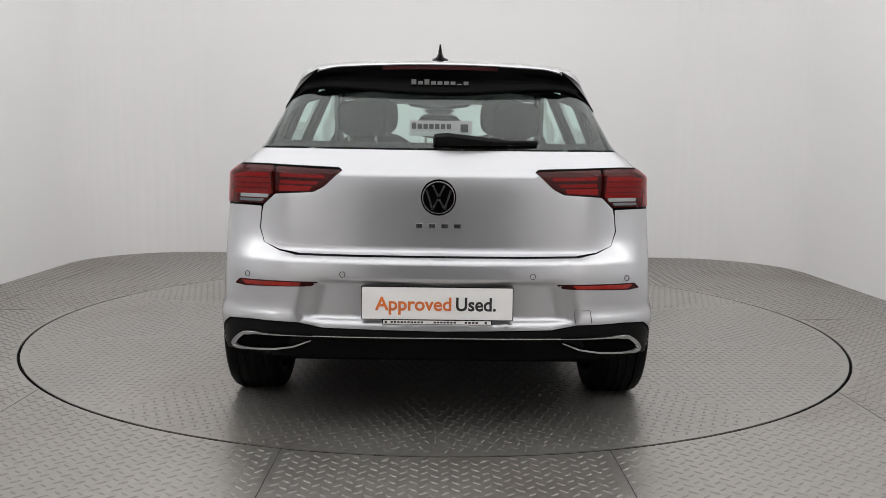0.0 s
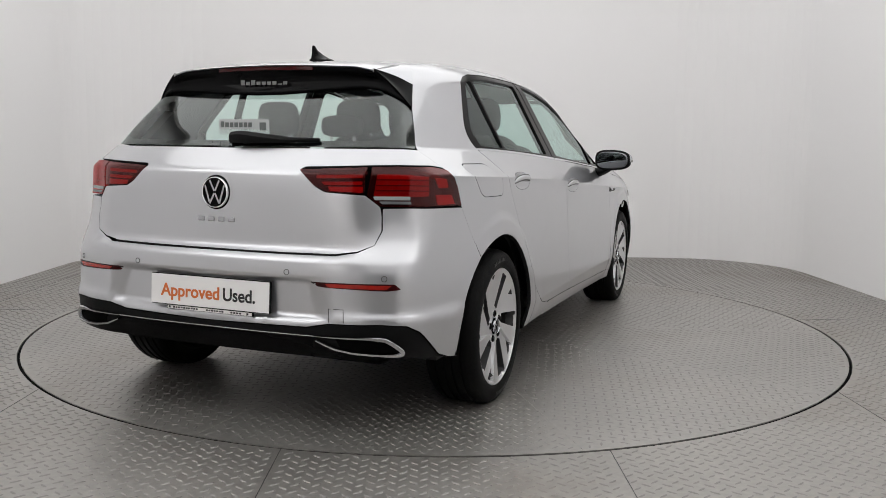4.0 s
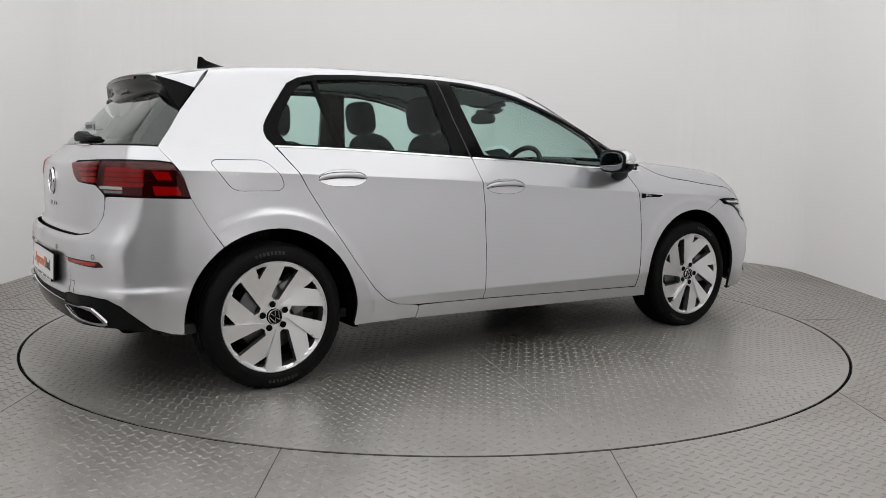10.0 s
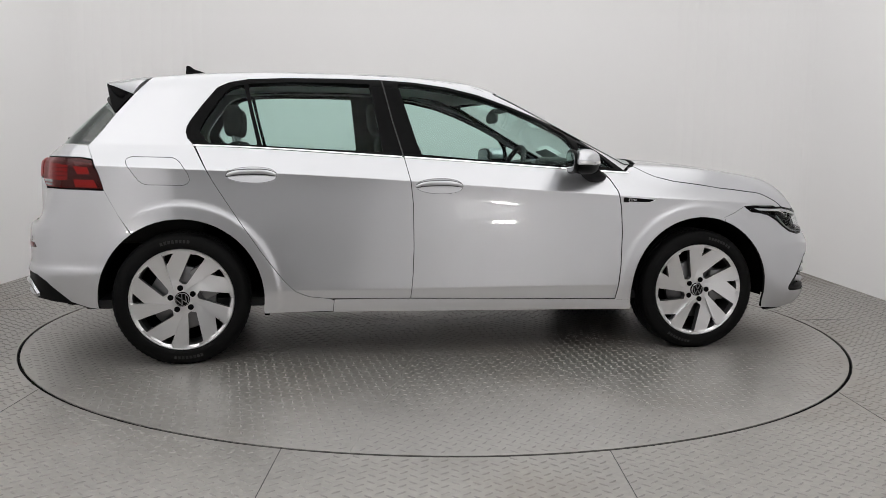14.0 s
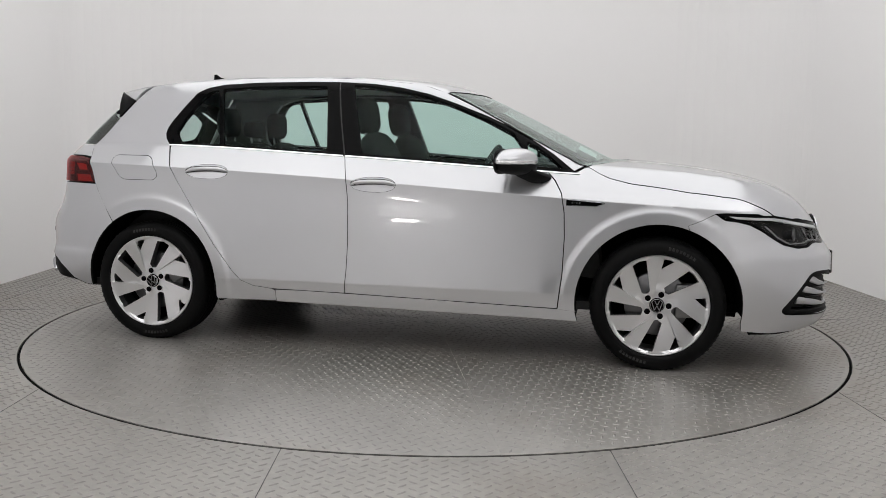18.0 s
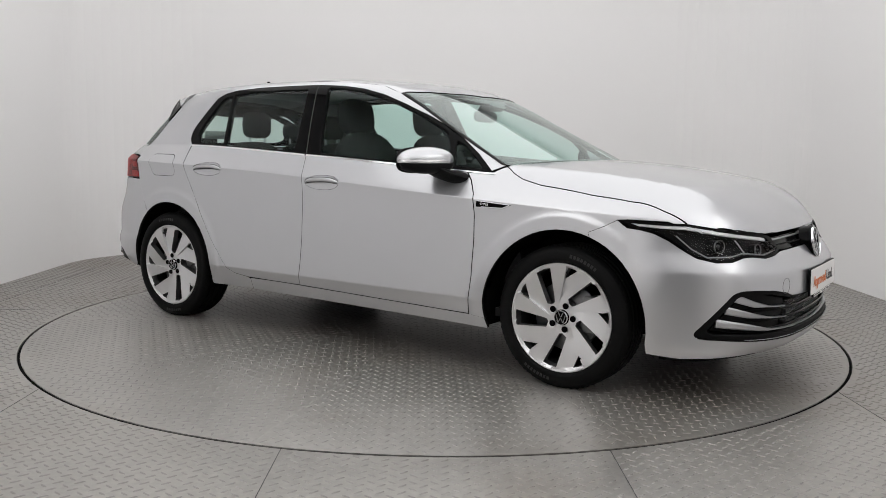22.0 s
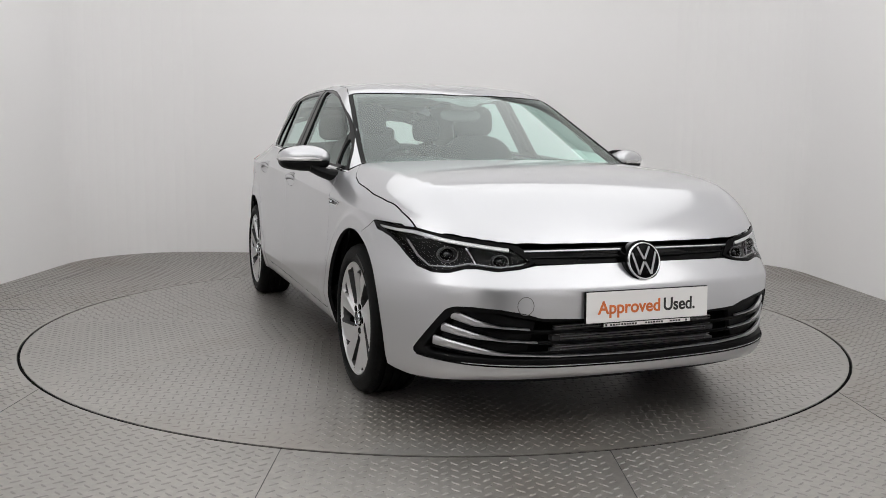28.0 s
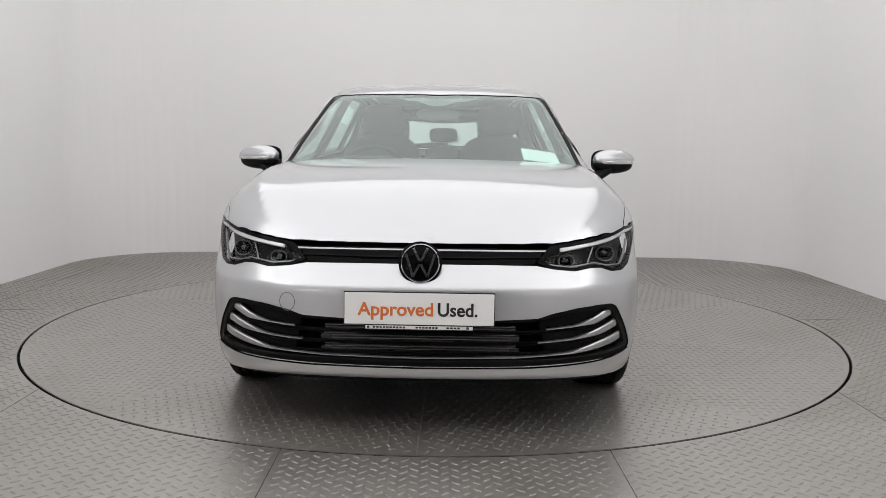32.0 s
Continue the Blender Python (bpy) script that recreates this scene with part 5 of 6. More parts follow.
panel("grille_face", "fwrap", [(2.15, .42, .432), (2.10, .58, .462), (2.05, .68, .465), (1.94, .775, .315), (2.07, .645, .300), (2.13, .45, .296)], BLACK, grille, "closed outer grille panel", r=.01, off=-.032, thick=.02)
panel("grille_face", "fwrap", [(2.15, -.42, .432), (2.10, -.58, .462), (2.05, -.68, .465), (1.94, -.775, .315), (2.07, -.645, .300), (2.13, -.45, .296)], BLACK, grille, "closed outer grille panel", r=.01, off=-.032, thick=.02)
bm = bmesh.new()
for k in range(13):
    zz = .292 + k * .0095
    box(bm, 2.105, 2.125, -.34, .34, zz, zz + .0035)
part("radiator_fin", bm, mat("radiator_grey", (.24, .24, .245), .45, .5), grille, "fine dark radiator fins", smooth=False)
BRACKET = mat("grey_bracket_plastic", (.05, .05, .052), .4)
for s in (1, -1):
    for zz in (.318, .365):
        bm = bmesh.new()
        box(bm, 2.100, 2.126, s * .335 - .018, s * .335 + .018, zz - .010, zz + .010, .003)
        part("shutter_bracket", bm, BRACKET, grille, "grey plastic shutter bracket", angle=30)
FINS = (((2.03, .712, .452), (2.085, .640, .425), (2.125, .555, .412), (2.152, .45, .405), .032), ((1.995, .738, .404), (2.07, .648, .380), (2.12, .545, .364), (2.155, .42, .357), .032), ((1.962, .758, .350), (2.04, .675, .335), (2.11, .55, .314), (2.165, .33, .303), .034))
for a, b, c, d, w in FINS:
    for s in (1, -1):
        ribbon("grille_fin", "fwrap", [(p[0], s * p[1], p[2]) for p in (a, b, c, d)], w, SATIN, grille, "satin silver curved grille fin", rise=.010, off=-.022, h=.012, taper=([0, .30, .62, 1], [1, .78, .22, .16]))
ribbon("grille_line", "fwrap", [(2.165, -.33, .303), (2.185, 0, .300), (2.165, .33, .303)], .005, SATIN, grille, "thin silver line along the grille", rise=.008, off=-.022)
ribbon("lip_line", "fwrap", [(1.90, -.795, .290), (2.067, -.655, .278), (2.15, -.40, .270), (2.182, 0, .268), (2.15, .40, .270), (2.067, .655, .278), (1.90, .795, .290)], .006, BLACK_GLOSS, front_bumper, "gloss black lower lip line", rise=.002)
panel("chin_spoiler", "fwrap", [(2.15, 0, .218), (2.13, .40, .216), (2.076, .606, .212), (1.95, .74, .196), (1.80, .81, .190), (1.74, .82, .175), (1.90, .74, .165), (2.06, .58, .175), (2.12, 0, .178)], BLACK, front_bumper, "black under-lip", sym=True, off=-.02, thick=.02)

ug = panel("upper_grille", "fwrap", UG, BLACK_GLOSS, car, "gloss black band between the headlights", sym=True, r=.002, off=-.012, thick=.02)
ribbon("grille_chrome", "fwrap", [(2.066, -.445, .677), (2.085, -.2, .678), (2.09, 0, .678), (2.085, .2, .678), (2.066, .445, .677)], .008, SATIN, ug, "thin bright strip", rise=.006, off=-.011)
ribbon("grille_slat", "fwrap", [(2.08, -.43, .655), (2.10, 0, .655), (2.08, .43, .655)], .006, BLACK, ug, rise=.006, off=-.011)
q, n = cast("front", np.array([0.0]), np.array([.655]))
emblem(car, (2.156, 0, .637), (.977, 0, .21), .070, depth=-.05)
number_plate(2.203, .483, 1, front_bumper, -2)
ribbon("tow_cover_joint", "fwrap", [(2.158, .475 + .032 * math.cos(radians(a)), .492 + .0 + .032 * math.sin(radians(a))) for a in range(0, 361, 15)], .0025, mat("joint_grey", (.12, .12, .12), .6), front_bumper, rise=.0006, h=.01)


# --- headlights
HL_BACK = mat("dark_grey_lamp_bezel", (.006, .006, .0065), .3, .0, spec=.12)
HL_RING = mat("dark_satin_lamp_ring", (.16, .16, .165), .3, .9)
HL_LINE = mat("clear_light_guide", (.34, .34, .345), .2, .3)
def headlight():
    hl = panel("headlight", "fwrap", HL, HL_BACK, car, "wide headlight with twin projectors and white light strip", r=.006, off=-.050, thick=.02, gap=0, h=.012)
    panel("lens", "fwrap", HL, LENS, hl, "clear polycarbonate lens", r=.006, off=.0015, thick=.045, gap=.001, h=.008)
    panel("light_seal", "fwrap", HL, BLACK_GLOSS, hl, "black lens edge", r=.006, off=.0022, thick=.01, gap=-.0015, holes=[[(1.60, .845, .745), (1.74, .817, .739), (1.82, .770, .738), (1.929, .692, .718), (2.05, .492, .688), (2.093, .425, .640), (2.09, .47, .622), (2.080, .555, .615), (2.045, .622, .621), (2.02, .662, .620), (1.985, .70, .604), (1.945, .752, .603), (1.88, .787, .618), (1.83, .807, .648), (1.78, .820, .680), (1.72, .834, .710), (1.66, .842, .724)]])
    ribbon("light_strip", "fwrap", [(1.60, .846, .741), (1.74, .818, .733), (1.82, .772, .731), (1.929, .694, .710), (2.05, .492, .681)], .015, CLEAR_BACK, hl, "white daytime light strip", rise=.006, off=-.008, h=.02)
    ribbon("light_strip", "fwrap", [(1.80, .812, .700), (1.86, .790, .648), (1.92, .765, .618), (2.00, .695, .622), (2.03, .650, .634), (2.06, .600, .630), (2.085, .54, .624), (2.093, .45, .635)], .0055, HL_LINE, hl, "pale lower light guide", rise=.006, off=-.016, h=.012)
    ribbon("chrome_bar", "fwrap", [(2.01, .655, .690), (2.035, .640, .655), (2.045, .625, .632)], .008, DARK_CHROME, hl, rise=.006, off=-.03, h=.01)
    for (px, py, pz), r_ in (((1.945, .715, .664), .022), ((2.045, .525, .652), .018)):
        q, n = cast("fwrap", np.array([at("fwrap", [(px, py, pz)])[0][0]]), np.array([pz]))
        d = (Vector(n[0]) * .5 + Vector((1, 0, 0))).normalized()
        mm = Matrix.Translation(Vector(q[0]) - .050 * Vector(n[0])) @ d.to_track_quat("Z", "Y").to_matrix().to_4x4()
        bm = bmesh.new()
        lathe(bm, [(r_ * 1.35, -.02), (r_ * 1.35, .018), (r_ * 1.25, .022), (r_ * 1.05, .012), (r_, .005)], axis="z", n=28)
        bmesh.ops.transform(bm, matrix=mm @ Matrix.Diagonal((1.25, .95, 1, 1)), verts=bm.verts)
        part("projector_housing", bm, HL_BACK, hl, "dark projector housing", angle=40)
        bm = bmesh.new()
        lathe(bm, [(0, .024), (r_ * .45, .021), (r_ * .8, .012), (r_, .0)], axis="z", n=28)
        bmesh.ops.transform(bm, matrix=mm @ Matrix.Diagonal((1.25, .95, 1, 1)), verts=bm.verts)
        part("projector_lens", bm, mat("projector_glass", (.012, .012, .014), .03, coat=.5, spec=.5), hl, "glassy projector lens")
        bm = bmesh.new()
        lathe(bm, [(r_ * 1.3, .017), (r_ * 1.4, .024), (r_ * 1.32, .026), (r_ * 1.22, .02)], axis="z", n=28)
        bmesh.ops.transform(bm, matrix=mm @ Matrix.Diagonal((1.25, .95, 1, 1)), verts=bm.verts)
        part("projector_ring", bm, HL_RING, hl, "dark satin projector ring")
    return hl


hl_right = headlight()
both(hl_right)


# --- mirrors
def door_mirror():
    """A swept mirror: silver cap, black lower shell on a foot, glass facing back."""
    holder = new("door_mirror")
    holder.parent = car
    holder["label"] = "silver and black door mirror"
    yc = -.925

    def sweep(bm, taper=.25):
        for v in bm.verts:
            t = (v.co.y - yc) / .115
            if v.co.x > .60:
                v.co.x += .055 * t
            else:
                v.co.x += .015 * t
            k = 1 - taper * max(0, -t) * .5
            v.co.z = .972 + (v.co.z - .972) * k
    bm = bmesh.new()
    blob(bm, (.635, yc, .980), (.150, .232, .122), 2.3, 32, 20)
    for v in bm.verts:
        if v.co.z < .972:
            v.co.z = .972 - (.972 - v.co.z) * .12
        if v.co.x < .585:
            v.co.x = .585 - (.585 - v.co.x) * .3
    sweep(bm)
    part("mirror_cap", bm, PAINT, holder, "silver painted mirror cap")
    bm = bmesh.new()
    blob(bm, (.632, yc + .004, .966), (.142, .222, .100), 2.6, 32, 18)
    for v in bm.verts:
        if v.co.z > .966:
            v.co.z = .966 + (v.co.z - .966) * .1
        if v.co.x < .585:
            v.co.x = .585 - (.585 - v.co.x) * .3
    sweep(bm)
    part("mirror_base", bm, BLACK, holder, "black lower mirror shell")
    bm = bmesh.new()
    ring = lambda c, a, b: [(c[0] + a * math.cos(2 * math.pi * k / 12), c[1], c[2] + b * math.sin(2 * math.pi * k / 12)) for k in range(12)]
    loft(bm, [ring((.660, -.905, .938), .055, .022), ring((.690, -.865, .918), .058, .026), ring((.725, -.825, .902), .060, .028), ring((.745, -.775, .895), .060, .030)], cap=True)
    part("mirror_foot", bm, BLACK, holder, "black mirror foot on the door", angle=40)
    bm = bmesh.new()
    rows = []
    for i in range(17):
        a = radians(-35 + 150 * i / 16)
        t = -math.sin(a)
        x_ = .638 + .072 * math.cos(a) + .055 * t
        y_ = yc + .1165 * t
        o = Vector((math.cos(a), t, 0)) * .0035
        rows.append([tuple(Vector((x_, y_, z_)) + o * k) for z_, k in ((.966, .2), (.968, 1), (.979, 1), (.983, .2), (.974, -2))])
    loft(bm, rows, cap=True)
    part("indicator_strip", bm, mat("clear_indicator_plastic", (.50, .50, .50), .12, .6, coat=1), holder, "clear side indicator strip", angle=50)
    bm = bmesh.new()
    blob(bm, (.564, yc, .978), (.022, .216, .122), 3.4, 28, 14)
    sweep(bm)
    part("mirror_rim", bm, BLACK, holder, "black rim round the mirror glass")
    bm = bmesh.new()
    blob(bm, (.555, yc, .978), (.010, .190, .100), 3.4, 28, 14)
    sweep(bm)
    part("mirror_glass", bm, mat("mirror_silver", (.16, .165, .175), .02, 1.0, vary=0.0, rough_vary=0), holder, "mirror glass")
    h2 = new("door_mirror")
    h2.parent = car
    h2["label"] = "silver and black door mirror"
    for c in list(holder.children):
        flip_copy(c, h2)


door_mirror()

# --- inner shell, near-black to paint the shade behind the gaps
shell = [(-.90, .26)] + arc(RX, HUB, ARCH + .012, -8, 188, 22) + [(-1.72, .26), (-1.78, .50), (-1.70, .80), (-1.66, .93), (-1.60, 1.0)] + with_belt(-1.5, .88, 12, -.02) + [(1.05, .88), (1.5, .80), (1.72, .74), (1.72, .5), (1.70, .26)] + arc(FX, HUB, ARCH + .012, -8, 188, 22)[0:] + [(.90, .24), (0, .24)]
sh = panel("inner_shell", "side", shell, DARK, car, "dark inner panel that gives the shade in the gaps", off=-.020, thick=0, r=0, gap=0, h=.06)
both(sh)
panel("inner_shell", "rwrap", [(-2.03, 0, 1.0), (-1.97, .3, .99), (-1.90, .60, .99), (-1.70, .77, .97), (-1.62, .83, .80), (-1.60, .85, .70), (-1.705, .84, .60), (-1.705, .84, .30), (-1.9, .75, .33), (-2.03, .3, .33), (-2.05, 0, .33)], DARK, car, "dark inner panel that gives the shade in the gaps", sym=True, off=-.030, thick=0, r=0, gap=0, h=.06)
panel("inner_shell", "fwrap", [(2.05, 0, .70), (1.99, .5, .69), (1.72, .80, .72), (1.55, .84, .72), (1.70, .83, .52), (1.71, .83, .26), (1.9, .76, .25), (2.1, .4, .26), (2.12, 0, .26)], DARK, car, "dark inner panel that gives the shade in the gaps", sym=True, off=-.095, thick=0, r=0, gap=0, h=.06)
panel("inner_shell", "top", [(1.06, 0), (.98, -.5), (.96, -.66), (1.3, -.68), (1.8, -.70), (1.95, -.62), (2.04, -.4), (2.05, 0)], DARK, car, "dark inner panel that gives the shade in the gaps", sym=True, off=-.022, thick=0, r=0, gap=0, h=.06)
panel("headliner", "top", [(-1.44, 0), (-1.44, -.44), (-1.2, -.48), (-.6, -.50), (.1, -.50), (.26, -.50), (.40, 0)], LINER, car, "pale grey roof lining", sym=True, off=-.030, thick=0, r=0, gap=0, h=.06)
pil = panel("pillar_lining", "side", side_poly[:13] + WIN + [(-1.28, 1.0), (-1.55, 1.0), (-1.73, 1.03), (-1.6, 1.18), (-1.5, 1.28)], PILLAR_IN, car, "grey inner pillar lining", off=-.036, thick=0, r=0, gap=.012, h=.05)
both(pil)


# --- wheels
def make_wheel():
    w = new("wheel")
    w.parent = car
    w["label"] = "alloy wheel with five paired silver blades"
    R = .2400
    bm = bmesh.new()
    half = [(.228, .095), (.2405, .0985), (.2425, .1035), (.247, .107), (.262, .1105), (.280, .1085), (.2965, .103), (.3065, .094), (.3125, .083), (.3155, .072), (.3162, .060), (.309, .058), (.309, .050), (.3172, .048), (.3178, .024), (.310, .022), (.310, .012), (.318, .010)]
    prof = [(r_, -a_) for r_, a_ in half] + [(r_, a_) for r_, a_ in half[::-1]]
    lathe(bm, prof, n=112)
    ty = part("tyre", bm, RUBBER, w, "black low-profile tyre", angle=30)
    # shoulder blocks
    bm = bmesh.new()
    for k in range(72):
        for s_ in (1, -1):
            a = 2 * math.pi * (k + (.5 if s_ > 0 else 0)) / 72
            rr, t = Vector((math.cos(a), 0, math.sin(a))), Vector((-math.sin(a), 0, math.cos(a)))
            p = [rr * .3172 + Vector((0, s_ * .061, 0)), rr * .3160 + Vector((0, s_ * .074, 0)), rr * .3068 + Vector((0, s_ * .0945, 0)), rr * .298 + Vector((0, s_ * .1025, 0))]
            loft(bm, [[tuple(q_ - t * .0058 + rr * .0012) for q_ in p], [tuple(q_ + t * .0058 + rr * .0012) for q_ in p]], closed=False)
    tagged(part("shoulder_block", bm, RUBBER, ty, "tread blocks on the tyre's shoulder", smooth=False), kind="stuff")
    bm = bmesh.new()
    for a0 in (55, 235):
        for k in range(8):
            a = radians(a0 + k * 3.6)
            t = Vector((-math.sin(a), 0, math.cos(a)))
            rr = Vector((math.cos(a), 0, math.sin(a)))
            c = rr * .276 + Vector((0, -.1095, 0))
            vs = [bm.verts.new(c + t * u + rr * v + Vector((0, o, 0))) for o in (.003, -.0008) for u, v in ((-.0055, -.007), (.0055, -.007), (.0055, .007), (-.0055, .007))]
            for f in ((4, 5, 6, 7), (0, 1, 5, 4), (1, 2, 6, 5), (2, 3, 7, 6), (3, 0, 4, 7)):
                bm.faces.new([vs[i] for i in f])
    bmesh.ops.recalc_face_normals(bm, faces=bm.faces)
    tagged(part("sidewall_mark", bm, mat("worn_rubber_mark", (.011, .011, .011), .5), ty, "raised sidewall marking bars", smooth=False), kind="stuff")

    def pol(deg, r):
        return (r * R * math.cos(radians(deg)), r * R * math.sin(radians(deg)))
    holes = []
    for k in range(5):
        b = 72 * k
        holes.append([pol(b + 33.0, .920), pol(b + 42, .932), pol(b + 51.0, .920), pol(b + 71.0, .370), pol(b + 59, .292), pol(b + 46, .305)])
        holes.append([pol(b + 71.2, .925), pol(b + 77.4, .932), pol(b + 83.6, .925), pol(b + 85.7, .720)])
    outer = [pol(360 * i / 144, .972) for i in range(144)]
    # the line along which the two blades of a pair meet
    gq = np.linspace(0, 1.25, 60)
    ga, gb = np.array(pol(104.4, .25)), np.array(pol(85.7, .72))
    gp = ga[None, :] + gq[:, None] * (gb - ga)[None, :]
    g_r, g_a = np.hypot(gp[:, 0], gp[:, 1]) / R, np.degrees(np.arctan2(gp[:, 1], gp[:, 0]))
    groove = []
    for k in range(5):
        for j in range(46):
            q_ = .25 + .66 * j / 45
            for dd in (-.30, .30):
                groove.append(pol(float(np.interp(q_, g_r, g_a)) + dd + 72 * k, q_))
    v, f = fill(outer, [dense(fillet(hl, .004), .009) for hl in holes], .0095, groove)
    rr, aa = np.hypot(v[:, 0], v[:, 1]) / R, np.degrees(np.arctan2(v[:, 1], v[:, 0]))
    ph = (aa - np.interp(rr, g_r, g_a)) % 72
    second = ph < 33
    u = np.where(second, ph / 33, (ph - 33) / 39)
    fade = np.clip((rr - .22) / .20, 0, 1) * np.clip((.955 - rr) / .03, 0, 1)
    tilt = np.where(second, -.002 + .010 * u, .014 * u - .003) * fade
    dep = -.100 + .022 * np.clip(1 - rr / .95, 0, 1) + tilt
    bm = bmesh.new()
    tv = [bm.verts.new((p[0], d, p[1])) for p, d in zip(v, dep)]
    cnt = set()
    for t in f:
        bm.faces.new([tv[i] for i in t])
        for e in ((t[0], t[1]), (t[1], t[2]), (t[2], t[0])):
            cnt.add((int(e[0]), int(e[1])))
    bmesh.ops.recalc_face_normals(bm, faces=bm.faces)
    if sum(fc.normal.y for fc in bm.faces) > 0:
        bmesh.ops.reverse_faces(bm, faces=bm.faces)
    rim = part("rim_face", bm, RIM, w, "machined silver wheel blades", angle=10)
    bm = bmesh.new()
    for a, b in cnt:
        if (b, a) not in cnt:
            p, q_ = v[a], v[b]
            vs = [bm.verts.new(c) for c in ((p[0], dep[a], p[1]), (q_[0], dep[b], q_[1]), (q_[0] * .975, dep[b] + .034, q_[1] * .975), (p[0] * .975, dep[a] + .034, p[1] * .975))]
            bm.faces.new(vs[::-1])
    bmesh.ops.remove_doubles(bm, verts=bm.verts, dist=1e-6)
    bmesh.ops.recalc_face_normals(bm, faces=bm.faces)
    part("spoke_side", bm, mat("grey_painted_alloy", (.09, .09, .092), .4, .6), rim, "grey painted spoke sides", angle=30)
    bm = bmesh.new()
    lathe(bm, [(.229, -.080), (.2325, -.099), (.2350, -.1020), (.2390, -.1020), (.2415, -.0985), (.2415, -.09)], n=112)
    part("rim_lip", bm, RIM, rim, "bright rim edge", angle=50)
    bm = bmesh.new()
    lathe(bm, [(.2300, -.092), (.224, -.06), (.214, -.02), (.214, .09)], n=64)
    part("rim_barrel", bm, mat("grey_inner_barrel", (.035, .035, .036), .5, .6), rim, "grey inner barrel")
    bm = bmesh.new()
    lathe(bm, [(.03, -.040), (.150, -.040), (.153, -.037), (.153, -.016), (.07, -.012)], n=64)
    part("brake_disc", bm, DISC, w, "grey brake disc")
    bm = bmesh.new()
    lathe(bm, [(0, -.060), (.066, -.060), (.074, -.045), (.074, .0)], n=40)
    part("hub", bm, RIM_DARK, w, "dark wheel hub")
    bm = bmesh.new()
    box(bm, .085, .180, -.062, .02, -.06, .10, .014)
    part("brake_caliper", bm, mat("caliper_iron", (.20, .20, .20), .5, .6), w, "cast brake caliper", angle=40)
    # near-black disc paints the unlit depth inside the wheel
    bm = bmesh.new()
    lathe(bm, [(0, .02), (.216, .02), (.216, .06)], n=48)
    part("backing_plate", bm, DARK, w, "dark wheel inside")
    for k in range(5):
        b = radians(72 * k - 1)
        cx, cz = .0540 * math.cos(b), .0540 * math.sin(b)
        bm = bmesh.new()
        lathe(bm, [(0, -.0865), (.006, -.0865), (.0065, -.0895), (.0115, -.0895), (.0138, -.087), (.0138, -.06)], n=14, centre=(cx, 0, cz))
        part("wheel_bolt", bm, BLACK_GLOSS, rim, "black wheel bolt", angle=40)
        bm = bmesh.new()
        lathe(bm, [(.0150, -.062), (.0150, -.0845), (.0178, -.0855), (.0200, -.080), (.0200, -.062)], n=18, centre=(cx, 0, cz))
        part("bolt_seat", bm, RIM, rim, "bright seat round the bolt", angle=40)
    emblem(rim, Vector((0, -.086, 0)), (0, -1, 0), .032, "centre_cap")
    return w


def wheel_copy(w, x, side, roll):
    c = copy_thing(w, pose(x, (-1 if side < 0 else 1) * .750, HUB, 0, roll, 0 if side < 0 else 180))
    c.parent = car
    return c


w0 = make_wheel()
w0.matrix_basis = pose(FX, -.750, HUB, 0, 0, 0)
wheel_copy(w0, RX, -1, -28)
wheel_copy(w0, FX, 1, 30)
wheel_copy(w0, RX, 1, 50)


def arch_liners():
    for x in (FX, RX):
        for s in (1, -1):
            bm = bmesh.new()
            rows = []
            for i in range(31):
                a = radians(-6 + 192 * i / 30)
                rows.append([(x + r_ * math.cos(a), s * y_, HUB + r_ * math.sin(a)) for r_, y_ in ((ARCH + .006, .815), (ARCH + .006, .56), (ARCH + .03, .50))])
            loft(bm, rows, closed=False)
            cap = [bm.verts.new((x + (ARCH + .03) * math.cos(radians(-14 + 208 * i / 24)), s * .50, HUB + (ARCH + .03) * math.sin(radians(-14 + 208 * i / 24)))) for i in range(25)]
            bm.faces.new(cap)
            # the liner's black also carries the shade of the arch
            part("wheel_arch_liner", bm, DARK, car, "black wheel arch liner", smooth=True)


arch_liners()
# underbody and axles: the shade below the car is put into their colour
bm = bmesh.new()
box(bm, -1.88, 1.95, -.60, .60, .25, .30, .02)
box(bm, -.92, .92, -.78, .78, .222, .27, .02)
for x_ in (-.93, .905):
    for s_ in (1, -1):
        box(bm, x_, x_ + .025, min(s_ * .45, s_ * .835), max(s_ * .45, s_ * .835), .225, .40, .005)
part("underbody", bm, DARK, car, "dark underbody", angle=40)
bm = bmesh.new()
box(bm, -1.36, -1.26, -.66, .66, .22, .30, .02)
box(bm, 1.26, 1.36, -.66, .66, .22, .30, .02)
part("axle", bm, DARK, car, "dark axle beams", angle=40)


# --- cabin
def seat(y):
    s = new("front_seat")
    s.parent = car
    s["label"] = "charcoal cloth front seat with headrest"
    bm = bmesh.new()
    blob(bm, (.20, y, .52), (.54, .50, .20), 3.2)
    part("seat_cushion", bm, FABRIC, s)
    bm = bmesh.new()
    blob(bm, (-.125, y, .80), (.17, .52, .66), 3.0, 22, 14, Euler((0, radians(-18), 0)).to_matrix())
    part("backrest", bm, FABRIC, s)
    bm = bmesh.new()
    blob(bm, (-.265, y, 1.205), (.11, .262, .20), 3.2, 22, 12, Euler((0, radians(-8), 0)).to_matrix())
    part("headrest", bm, FABRIC, s)
    for d in (.07, -.07):
        bm = bmesh.new()
        tube(bm, [(-.255, y + d, 1.15), (-.235, y + d, 1.04)], .006)
        part("headrest_post", bm, SATIN, s, "bright headrest post")


seat(-.355)
seat(.355)


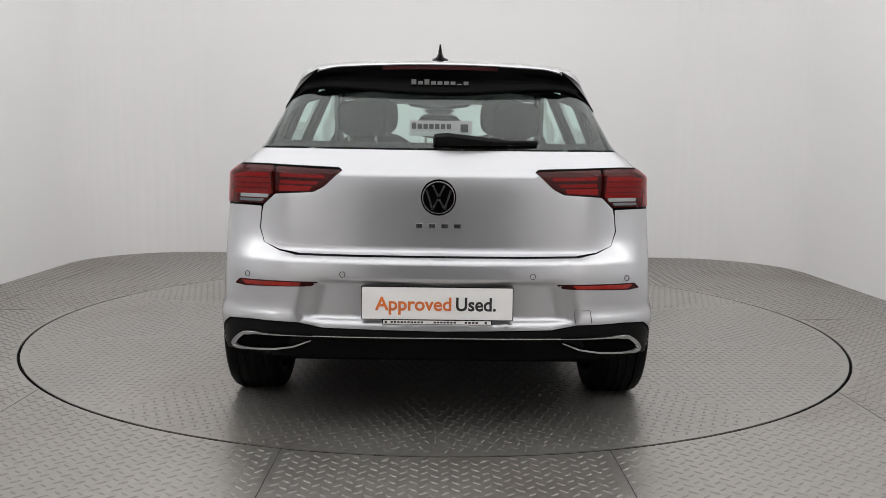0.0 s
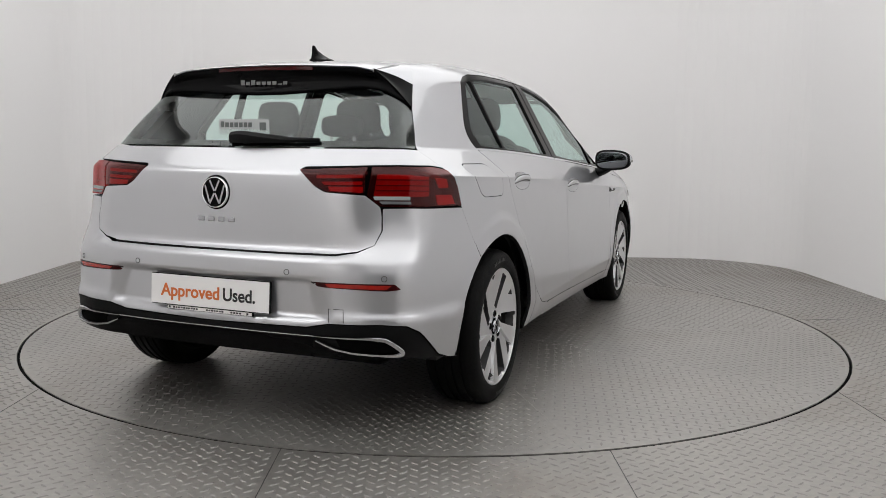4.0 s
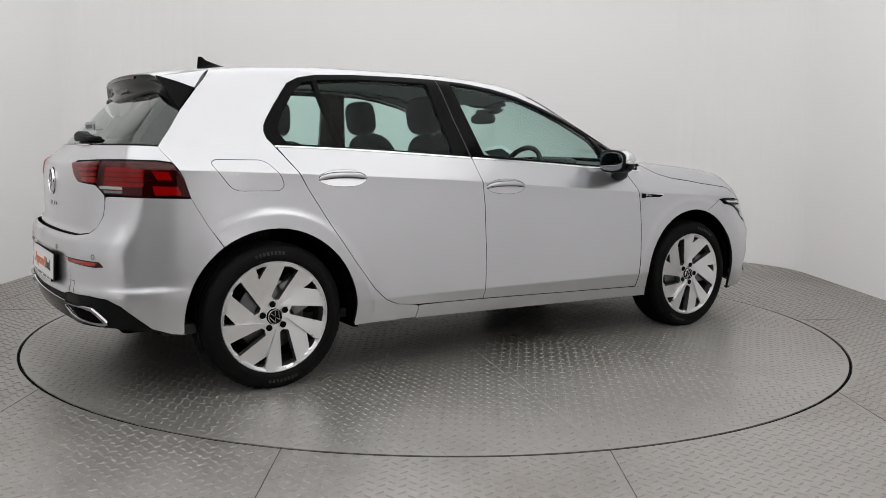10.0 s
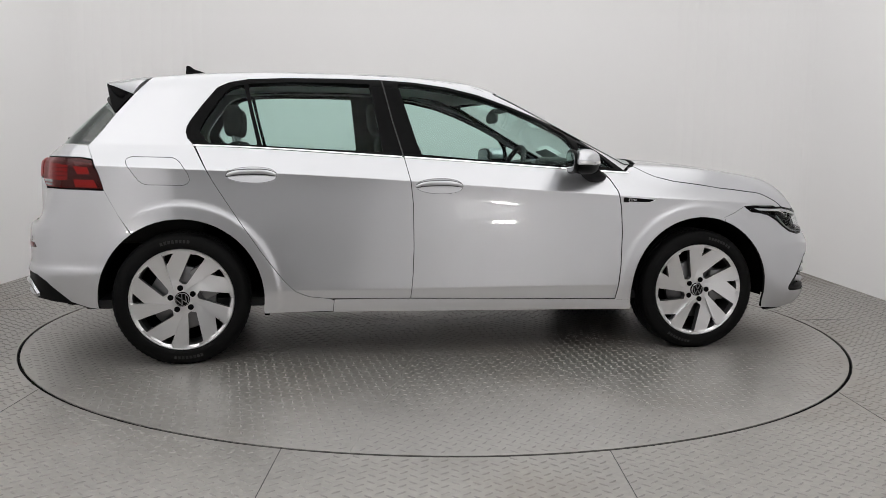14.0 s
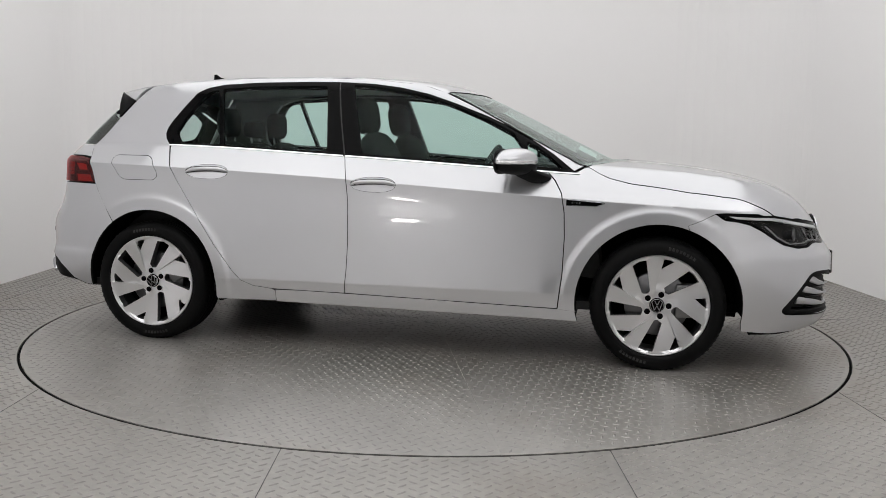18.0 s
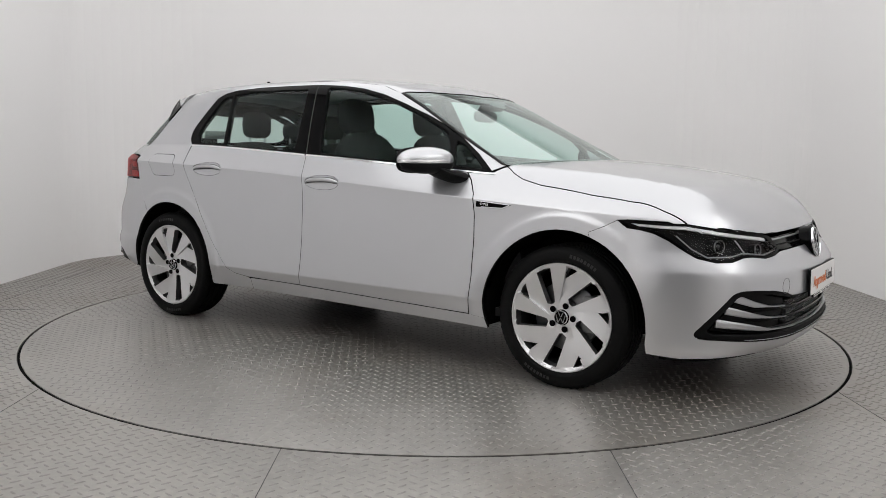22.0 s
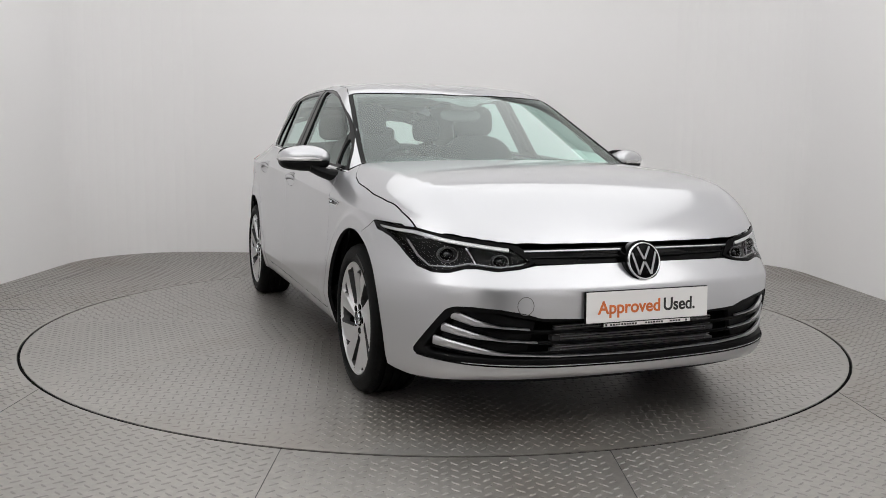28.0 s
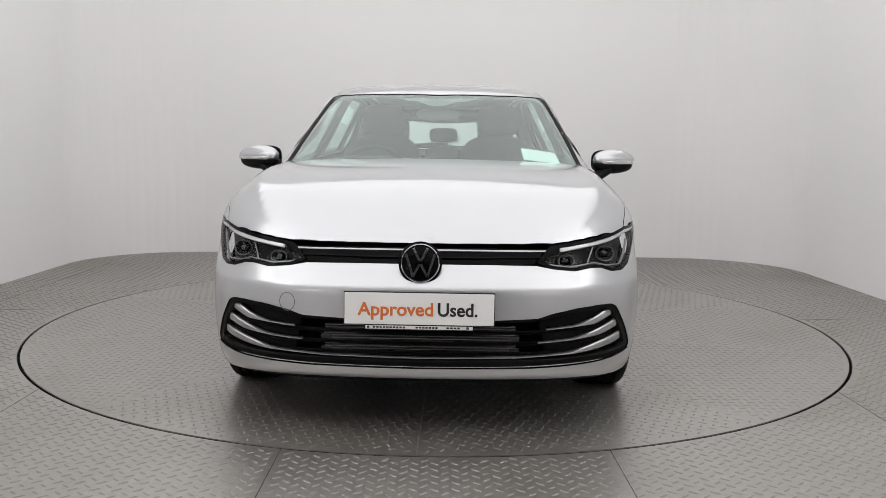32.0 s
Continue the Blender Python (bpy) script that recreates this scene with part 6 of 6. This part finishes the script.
def rear_bench():
    s = new("rear_bench")
    s.parent = car
    s["label"] = "charcoal cloth rear bench seat with three headrests"
    bm = bmesh.new()
    blob(bm, (-.68, 0, .50), (.52, 1.24, .20), 4)
    part("seat_cushion", bm, FABRIC, s)
    for y, w in ((-.40, .48), (.0, .30), (.40, .48)):
        bm = bmesh.new()
        blob(bm, (-.99, y, .77), (.16, w, .60), 3.4, 22, 12, Euler((0, radians(-20), 0)).to_matrix())
        part("backrest", bm, FABRIC, s)
    for y, w, h_ in ((-.345, .225, .165), (.0, .225, .10), (.345, .225, .165)):
        bm = bmesh.new()
        blob(bm, (-1.09, y, 1.05 + h_ / 2 + .03), (.09, w * .9, h_), 3.4, 22, 12)
        part("headrest", bm, FABRIC, s)
        for d in (.06, -.06):
            bm = bmesh.new()
            tube(bm, [(-1.09, y + d, 1.10), (-1.08, y + d, 1.02)], .006)
            part("headrest_post", bm, SATIN, s, "bright headrest post")


rear_bench()


def dashboard():
    bm = bmesh.new()
    rows = []
    for y in [-.70 + 1.40 * i / 14 for i in range(15)]:
        c = .05 * (y / .7)**2
        rows.append([(1.03 - 1.6 * c, y, .955 - c * .3), (.80 - c, y, .975 - c * .2), (.62 - c * .4, y, .945), (.58, y, .86), (.64, y, .70), (.70, y, .45), (1.05, y, .40)])
    loft(bm, rows, closed=True, cap=True)
    d = part("dashboard", bm, TRIM_IN, car, "charcoal dashboard", angle=50)
    bm = bmesh.new()
    blob(bm, (.66, -.335, .955), (.16, .34, .08), 3)
    part("instrument_hood", bm, TRIM_IN, d, "hood over the driver's display")
    bm = bmesh.new()
    box(bm, .585, .60, -.13, .12, .84, .965, .006)
    part("display_screen", bm, BLACK_GLOSS, d, "black touch screen", angle=40)
    bm = bmesh.new()
    box(bm, -.15, .64, -.12, .12, .30, .58, .04)
    part("centre_console", bm, TRIM_IN, d, "charcoal centre console", angle=40)


dashboard()


def steering_wheel():
    m = Matrix.Translation((.40, -.335, .885)) @ Euler((0, radians(-66), 0)).to_matrix().to_4x4()
    bm = bmesh.new()
    n = 36
    rings = []
    for k in range(n + 1):
        a = 2 * math.pi * k / n
        c = Vector((math.cos(a), math.sin(a), 0))
        rings.append([tuple(m @ (c * (.175 + .015 * math.cos(2 * math.pi * j / 8)) + Vector((0, 0, .015 * math.sin(2 * math.pi * j / 8))))) for j in range(8)])
    loft(bm, rings)
    s = part("steering_wheel", bm, TRIM_IN, car, "black leather steering wheel")
    bm = bmesh.new()
    box(bm, -.055, .055, -.07, .07, -.03, .02, .02)
    box(bm, -.016, .016, -.17, .17, -.012, .008, .004)
    box(bm, -.17, .0, -.02, .02, -.012, .008, .004)
    bmesh.ops.transform(bm, matrix=m, verts=bm.verts)
    part("wheel_hub", bm, TRIM_IN, s, "hub and spokes", angle=40)
    bm = bmesh.new()
    tube(bm, [m @ Vector((0, 0, -.02)), m @ Vector((0, 0, -.25))], .035)
    part("steering_column", bm, TRIM_IN, s)


steering_wheel()
bm = bmesh.new()
blob(bm, (.385, 0, 1.215), (.03, .24, .065), 3, 22, 10)
part("rear_view_mirror", bm, PILLAR_IN, car, "grey inside rear-view mirror")
bm = bmesh.new()
loft(bm, [[(.44 + a * .03, b * .10, 1.272) for a, b in ((-1, -1), (1, -1), (1, 1), (-1, 1))], [(.41 + a * .04, b * .06, 1.245) for a, b in ((-1, -1), (1, -1), (1, 1), (-1, 1))]], cap=True)
part("sensor_housing", bm, PILLAR_IN, car, "grey sensor housing behind the windscreen", angle=40)
# inner door cards and cabin floor
dc = panel("door_card", "side", [(.88, .30)] + with_belt(.86, -1.20, 12, -.015) + [(-.90, .50), (-.80, .30)], TRIM_IN, car, "charcoal inner door trim", off=-.07, thick=.03, r=0, gap=0, h=.06)
both(dc)
bm = bmesh.new()
box(bm, -1.75, 1.05, -.76, .76, .26, .30)
box(bm, -1.76, -1.22, -.60, .60, .55, .90, .03)
part("cabin_floor", bm, TRIM_IN, car, "dark carpeted cabin floor and luggage cover", angle=30)


motions()
